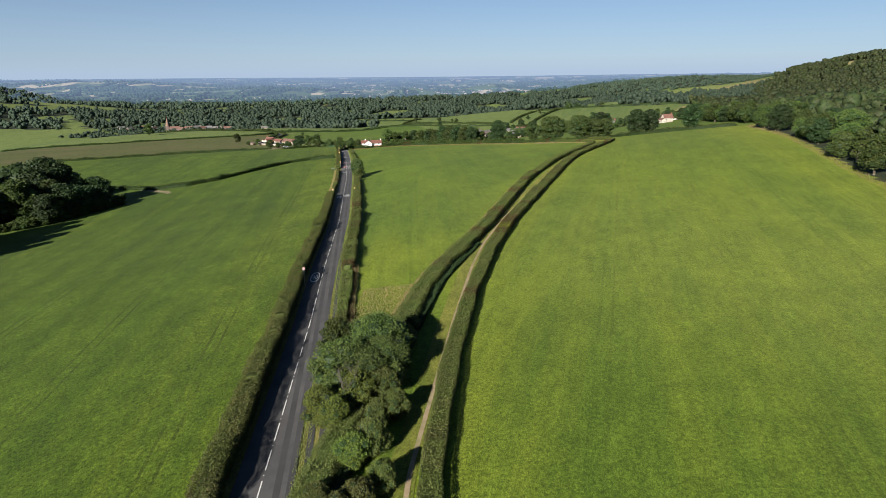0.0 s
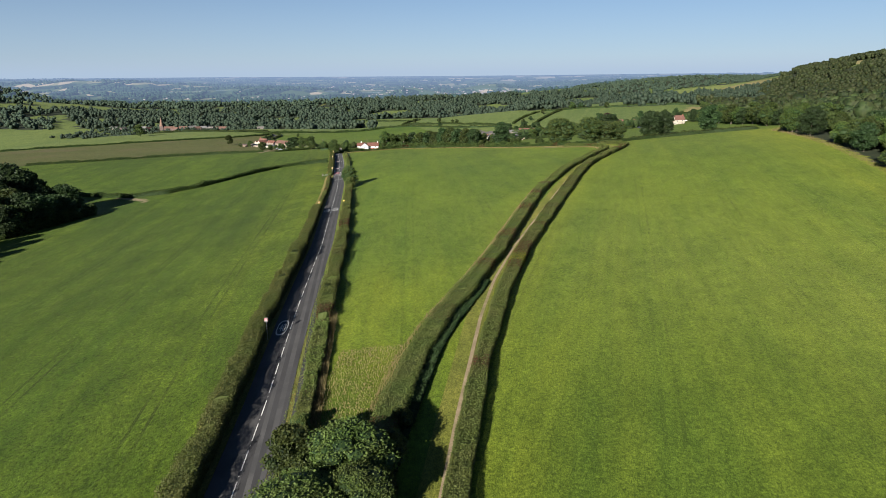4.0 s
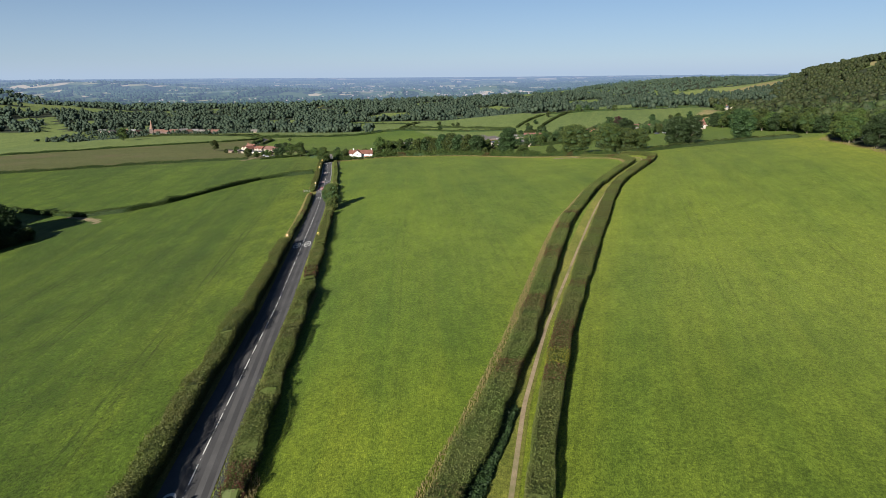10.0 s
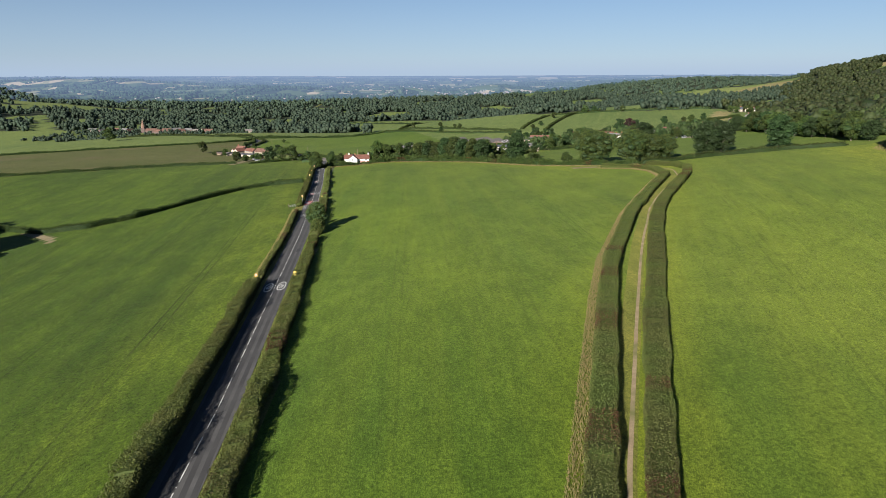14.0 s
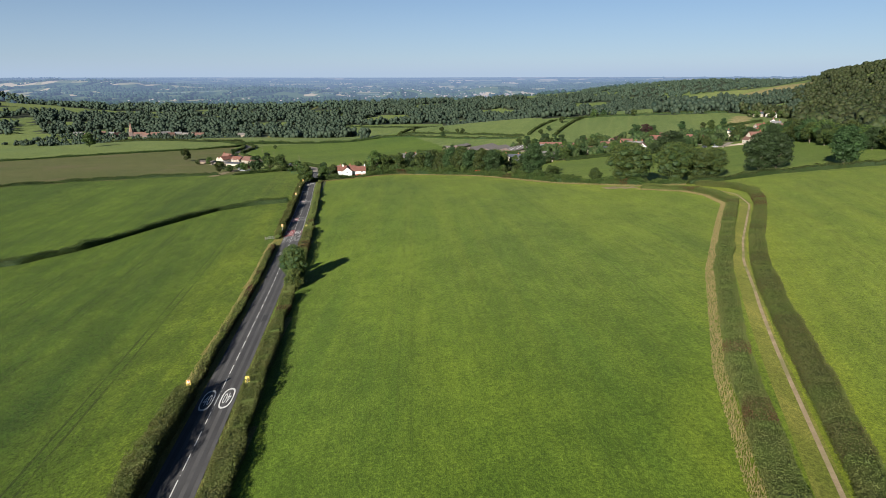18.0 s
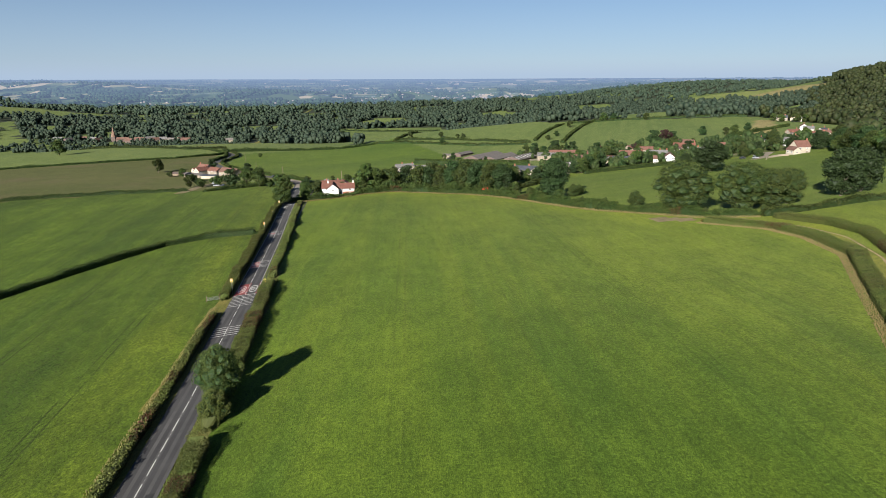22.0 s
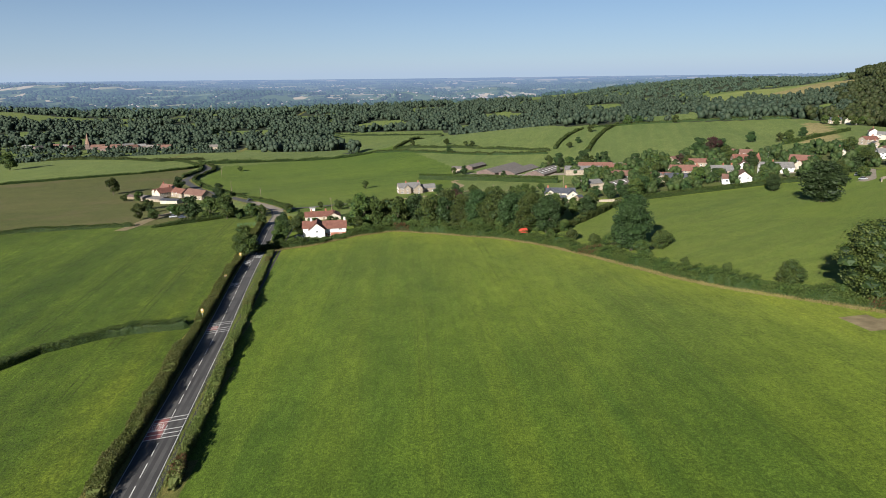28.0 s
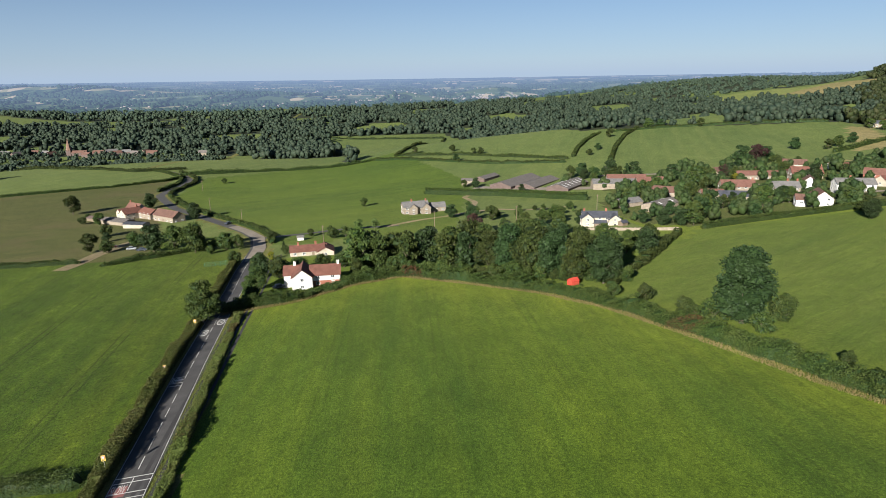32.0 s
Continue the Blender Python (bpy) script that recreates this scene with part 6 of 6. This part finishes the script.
def road_word(text, y, off, w, length, turned=False):
    co, fs = letters(text)
    c, d = on_road(y, off)
    draped("road_word", co * np.array([w, length]) * (-1 if turned else 1), fs, c, d, PAINT, road_ob, 0.037, "white painted road lettering")


def roundel(text, y, off, turned=False, length=7.2, w=2.0):
    c, d = on_road(y, off)
    n = 28
    a = np.linspace(0, 2 * math.pi, n, endpoint=False)
    sup = 0.75
    ring = lambda k: np.column_stack([np.sign(np.cos(a)) * np.abs(np.cos(a)) ** sup * (w / 2 - k * 0.2), np.sign(np.sin(a)) * np.abs(np.sin(a)) ** sup * (length / 2 - k * 0.55)])
    uv = np.concatenate([ring(0), ring(1)])
    draped("roundel", uv, [(i, (i + 1) % n, n + (i + 1) % n, n + i) for i in range(n)], c, d, PAINT, road_ob, 0.036, "white painted speed roundel")
    road_word(text, y, off, w * 0.6, length * 0.5, turned)


roundel("40", 135.5, -1.55)
roundel("40", 262.5, -1.55)
roundel("40", 262.0, 1.55, True)
roundel("30", 397.2, -1.5, False, 6.6)
roundel("40", 397.0, 1.5, True, 6.2)
road_word("SLOW", 425.8, -1.5, 2.2, 2.6)
road_word("SLOW", 476.6, -1.5, 2.2, 2.4)
road_word("SLOW", 517.5, -1.5, 2.2, 2.2)
roundel("30", 548.0, -1.5, False, 5.0)
roundel("30", 556.0, 1.5, True, 5.0)

# paler junction surface on the bend, lane and drives
tagged(new("junction", ribbon([(-57.5, 634), (-60, 662), (-66, 690), (-76, 711), (-88, 731)], -2.0, 3.6, 0.06, TAR_PALE, "junction", 2.0, 5)), "pale worn asphalt at the road junction", "road", kind="structure")
tagged(new("lane", ribbon([(-63, 688), (-54, 692), (-43, 695), (-31, 702), (-15, 706), (2, 709)], -2.2, 2.2, 0.055, TAR, "lane", 2.0, 3)), "narrow asphalt lane leaving the junction", "road", kind="structure")
tagged(new("drive", ribbon([(-5, 706), (13, 724), (29, 734), (44, 746), (60, 752), (76, 741), (99, 742)], -1.8, 1.8, 0.06, TRACK, "drive", 2.0, 3)), "pale gravel drive to a stone house", "drive", kind="structure")
tagged(new("drive", ribbon([(44, 752), (52, 785), (47, 808), (60, 830)], -1.8, 1.8, 0.06, TRACK, "drive", 2.0, 3)), "pale gravel drive to the barns", "drive", kind="structure")
tagged(new("yard", ribbon([(-133, 640), (-131, 652), (-131, 668), (-128, 690), (-124, 704)], -3.2, 3.2, 0.06, EARTH, "yard", 2.0, 3)), "bare earth gateway and farm parking", "yard", kind="structure")
tagged(new("village_lane", ribbon([(150, 862), (175, 850), (196, 838), (215, 812), (214, 770), (216, 735), (212, 690), (240, 672), (262, 652), (236, 618), (228, 614)], -2.4, 2.4, 0.06, TAR_PALE, "village_lane", 2.0, 3)), "pale village lane between houses", "road", kind="structure")
tagged(new("gravel_yard", ribbon([(60, 850), (95, 828), (140, 806), (160, 795)], -6, 6, 0.05, TAR_PALE, "gravel_yard", 3.0, 4)), "concrete farm yard in front of the barns", "yard", kind="structure")


# ---- signs, poles and walls ----
SIGN_YELLOW = surface("yellow_backing", (0.46, 0.35, 0.07), (0.54, 0.42, 0.11), 1.0, 8.0, 0.5, 0.02, 0.001)
SIGN_WHITE = surface("white_sign_face", (0.38, 0.38, 0.38), (0.45, 0.45, 0.44), 1.0, 8.0, 0.45, 0.02, 0.001)
SIGN_GREY = surface("grey_sign_plate", (0.16, 0.16, 0.16), (0.2, 0.2, 0.2), 1.0, 8.0, 0.5, 0.02, 0.001)
SIGN_RED = surface("red_sign_ring", (0.45, 0.03, 0.03), (0.55, 0.05, 0.05), 1.0, 8.0, 0.45, 0.02, 0.001)
SIGN_BLACK = surface("black_sign_lettering", (0.02, 0.02, 0.02), (0.03, 0.03, 0.03), 1.0, 8.0, 0.5, 0.02, 0.001)


def road_sign(x, y, top, text, label, turn=4.0, size=0.66):
    root = tagged(new("road_sign"), label, "sign")
    z = ground(x, y)
    root.matrix_world = pose(x, y, z, 0, 0, turn)
    h = top - z
    bm = bmesh.new()
    bmesh.ops.create_cone(bm, cap_ends=True, segments=10, radius1=0.045, radius2=0.045, depth=h + 0.5, matrix=Matrix.Translation((0, 0.06, h / 2 - 0.25)))
    part("post", bm, METAL, root)
    plate = part("plate", boxes(((size, 0.03, size * (1.55 if "yellow" in label else 1.15)), (0, 0, h - size * (0.7 if "yellow" in label else 0.5))), bevel=0.01), SIGN_YELLOW if "yellow" in label else SIGN_GREY, root, "square backing plate")
    for r, mat, dy, nm in ((0.42, SIGN_RED, 0.024, "ring"), (0.32, SIGN_WHITE, 0.032, "disc")):
        bm = bmesh.new()
        bmesh.ops.create_cone(bm, cap_ends=True, segments=24, radius1=r * size, radius2=r * size, depth=0.012, matrix=Matrix.Translation((0, -dy, h - size * 0.45)) @ Matrix.Rotation(math.pi / 2, 4, "X"))
        part(nm, bm, mat, plate)
    if text:
        co, fs = letters(text)
        me = bpy.data.meshes.new("numerals")
        me.from_pydata([(u * 0.4 * size, -0.042, v * 0.3 * size + h - size * 0.45) for u, v in co], [], fs)
        me.materials.append(SIGN_BLACK)
        part("numerals", me, None, plate)
    if "yellow" in label:
        for k in range(2):
            part("lettering", boxes(((size * 0.6, 0.012, size * 0.1), (0, -0.024, h - size * (1.05 + 0.18 * k)))), SIGN_BLACK, plate, "dark bar of lettering")
    return root


road_sign(-21.4, 130.5, 4.4, "40", "square speed limit sign on a post in the hedge", 4.0, 0.6)
road_sign(-29.0, 262.9, -2.2, "40", "yellow-backed speed limit sign on a post by the road")
road_sign(-19.9, 262.5, -1.7, "", "yellow-backed sign on a tall post by the road", 184)
road_sign(-38.0, 395.0, -8.4, "30", "yellow-backed speed limit sign in the hedge")
road_sign(-29.8, 396.7, -9.2, "", "yellow-backed sign on a post by the road", 184)
road_sign(-46.6, 480.5, -12.6, "", "yellow-backed warning sign on a post in the hedge")
road_sign(-51.0, 520.4, -16.2, "", "yellow-backed warning sign on a post in the hedge")
road_sign(-53.4, 550.5, -17.4, "", "yellow-backed warning sign on a post in the hedge")


def pole(x, y, h, label="brown wooden telegraph pole with a crossarm"):
    root = tagged(new("telegraph_pole"), label, "pole")
    root.matrix_world = pose(x, y, ground(x, y), 0, 0, 20)
    bm = bmesh.new()
    bmesh.ops.create_cone(bm, cap_ends=True, segments=8, radius1=0.16, radius2=0.11, depth=h + 0.6, matrix=Matrix.Translation((0, 0, h / 2 - 0.3)))
    part("post", bm, WOODEN, root)
    part("crossarm", boxes(((1.5, 0.1, 0.12), (0, 0.15, h - 0.5))), WOODEN, root)


for x, y, h in [(-32, 667, 8), (62, 701, 8.5), (-85, 743, 8), (-148, 890, 8), (-118, 800, 8), (20, 700, 8), (110, 720, 8.5)]:
    pole(x, y, h)


def run_of(name, line, h, w, mat, label, cat, pieces=None):
    xy, d = along(line, 2.0)
    bm = bmesh.new()
    for (x, y), (dx, dy) in zip(xy, d):
        box_into(bm, (2.06, w, h + 0.5), (x, y, ground(x, y) + h / 2 - 0.25), math.atan2(dy, dx), 0.03)
    me = bpy.data.meshes.new(name)
    bm.to_mesh(me)
    bm.free()
    me.materials.append(mat)
    return tagged(new(name, me), label, cat)


run_of("garden_wall", [(86, 661), (96, 654), (106, 647), (118, 640)], 1.3, 0.5, STONE, "pale stone garden wall below the cottages", "wall")
run_of("garden_wall", [(152, 694), (160, 690), (166, 688)], 1.6, 0.5, STONE, "pale stone wall beside a village house", "wall")
run_of("garden_wall", [(232, 606), (236, 612), (246, 616), (250, 614)], 1.2, 0.5, STONE, "pale stone wall beside the lane", "wall")
fence = tagged(new("mesh_fence"), "green mesh fence round a small roadside plot", "fence")
GREEN_STEEL = surface("green_steel", (0.03, 0.10, 0.06), (0.05, 0.14, 0.08), 2.0, 8.0, 0.6)
for k in range(8):
    x, y = -73 + k * 1.9, 628 + k * 0.4
    bm = boxes(((0.07, 0.07, 2.0), (x, y, ground(x, y) + 0.95)))
    part("post", bm, GREEN_STEEL, fence)
    if k < 7:
        items = [((1.9, 0.025, 0.03), (x + 0.95, y + 0.2, ground(x, y) + 0.2 + r * 0.24)) for r in range(8)]
        part("panel", boxes(*items), GREEN_STEEL, fence)
tent = tagged(new("tent"), "small red tent under the trees of the grove", "tent")
tent.matrix_world = pose(53.2, 567.6, ground(53.2, 567.6), 0, 0, 25)
part("canopy", gable_roof(2.8, 2.4, 1.4, 2.2, 0.1, 0.04), surface("red_canvas", (0.36, 0.04, 0.025), (0.42, 0.06, 0.035), 0.8, 8.0), tent)
part("side_wall", gable_wall(2.7, 2.3, 1.35, 2.1), bpy.data.materials["red_canvas"], tent)
building("garden_shed", -1, 603, 10, [block(0, 0, 0, 2.6, 2.0, 1.9, 2.6, WHITE, SLATE, False)], "small white garden shed under the trees", "shed")
building("garden_shed", 104, 664, 30, [block(0, 0, 0, 3.6, 2.6, 2.0, 2.9, WOODEN, SLATE, False)], "small timber garden shed beside a cottage", "shed")


# ---- field gate ----
gate = tagged(new("field_gate"), "grey galvanised metal field gate at the end of the hedge", "gate")
gate.matrix_world = pose(-41.7, 390.0, ground(-41.7, 390.0), 0, 0, 20)
for gx_ in (-1.6, 1.6):
    part("post", boxes(((0.14, 0.14, 1.9), (gx_, 0, 0.75)), bevel=0.01), WOODEN, gate)
for r in range(5):
    part("rail", boxes(((3.0, 0.05, 0.05), (0, 0, 0.3 + 0.2 * r))), METAL, gate)
for gx_ in (-1.45, 0, 1.45):
    part("upright", boxes(((0.05, 0.06, 0.95), (gx_, 0.0, 0.72))), METAL, gate)


# ---- parked cars ----
def car(x, y, turn, paint, label):
    root = tagged(new("car"), label, "car")
    root.matrix_world = pose(x, y, ground(x, y) + 0.07, 0, 0, turn)
    bm = boxes(((4.2, 1.75, 0.62), (0, 0, 0.62)), bevel=0.12)
    body = part("body", bm, paint, root)
    bm = bmesh.new()
    box_into(bm, (2.3, 1.55, 0.55), (-0.15, 0, 1.18))
    for v in bm.verts:
        if v.co.z > 1.2:
            v.co.x, v.co.y = -0.15 + (v.co.x + 0.15) * 0.72, v.co.y * 0.86
    bmesh.ops.bevel(bm, geom=list(bm.edges), offset=0.06, segments=1, affect="EDGES")
    part("cabin", bm, GLASS, root)
    part("roof_panel", boxes(((1.55, 1.3, 0.05), (-0.15, 0, 1.46)), bevel=0.02), paint, root)
    for sx in (-1.3, 1.3):
        for sy in (-0.82, 0.82):
            bm = bmesh.new()
            bmesh.ops.create_cone(bm, cap_ends=True, segments=14, radius1=0.32, radius2=0.32, depth=0.2, matrix=Matrix.Translation((sx, sy, 0.3)) @ Matrix.Rotation(math.pi / 2, 4, "X"))
            wheel = part("tyre", bm, SIGN_BLACK, root)
            bm = bmesh.new()
            bmesh.ops.create_cone(bm, cap_ends=True, segments=10, radius1=0.18, radius2=0.18, depth=0.22, matrix=Matrix.Translation((sx, sy, 0.3)) @ Matrix.Rotation(math.pi / 2, 4, "X"))
            part("rim", bm, METAL, wheel)
    for sy in (-0.6, 0.6):
        part("headlight", boxes(((0.06, 0.3, 0.14), (2.09, sy, 0.72))), FRAME, root)
    return root


CAR_RED = surface("red_car_paint", (0.22, 0.02, 0.03), (0.28, 0.03, 0.04), 0.5, 3.0, 0.3, 0.0, 0.001, None, 0.0, 0.6)
CAR_SILVER = surface("silver_car_paint", (0.42, 0.43, 0.45), (0.5, 0.5, 0.52), 0.5, 3.0, 0.3, 0.0, 0.001, None, 0.4, 0.6)
CAR_DARK = surface("dark_car_paint", (0.03, 0.035, 0.05), (0.05, 0.055, 0.07), 0.5, 3.0, 0.3, 0.0, 0.001, None, 0.0, 0.6)
for x, y, tn, cp, lab in [(-131, 684, 20, CAR_RED, "dark red car parked in the farm yard"), (-126, 697, 70, CAR_SILVER, "silver car parked in the farm yard"), (-113, 672, 10, CAR_DARK, "dark car parked beside the farm hedge"), (-119, 676, 15, CAR_SILVER, "pale car parked beside the farm hedge"),
                          (-38, 588, 30, CAR_DARK, "dark car parked beside the white house"), (232, 618, 10, CAR_SILVER, "silver car parked on the village lane"), (228, 626, 15, CAR_DARK, "dark car parked on the village lane"), (241, 634, 40, CAR_SILVER, "pale car parked beside a stone wall"),
                          (102, 838, 70, CAR_DARK, "dark vehicle parked in the barn yard"), (-92, 740, 60, CAR_DARK, "dark car waiting near the road bend")]:
    car(x, y, tn, cp, lab)
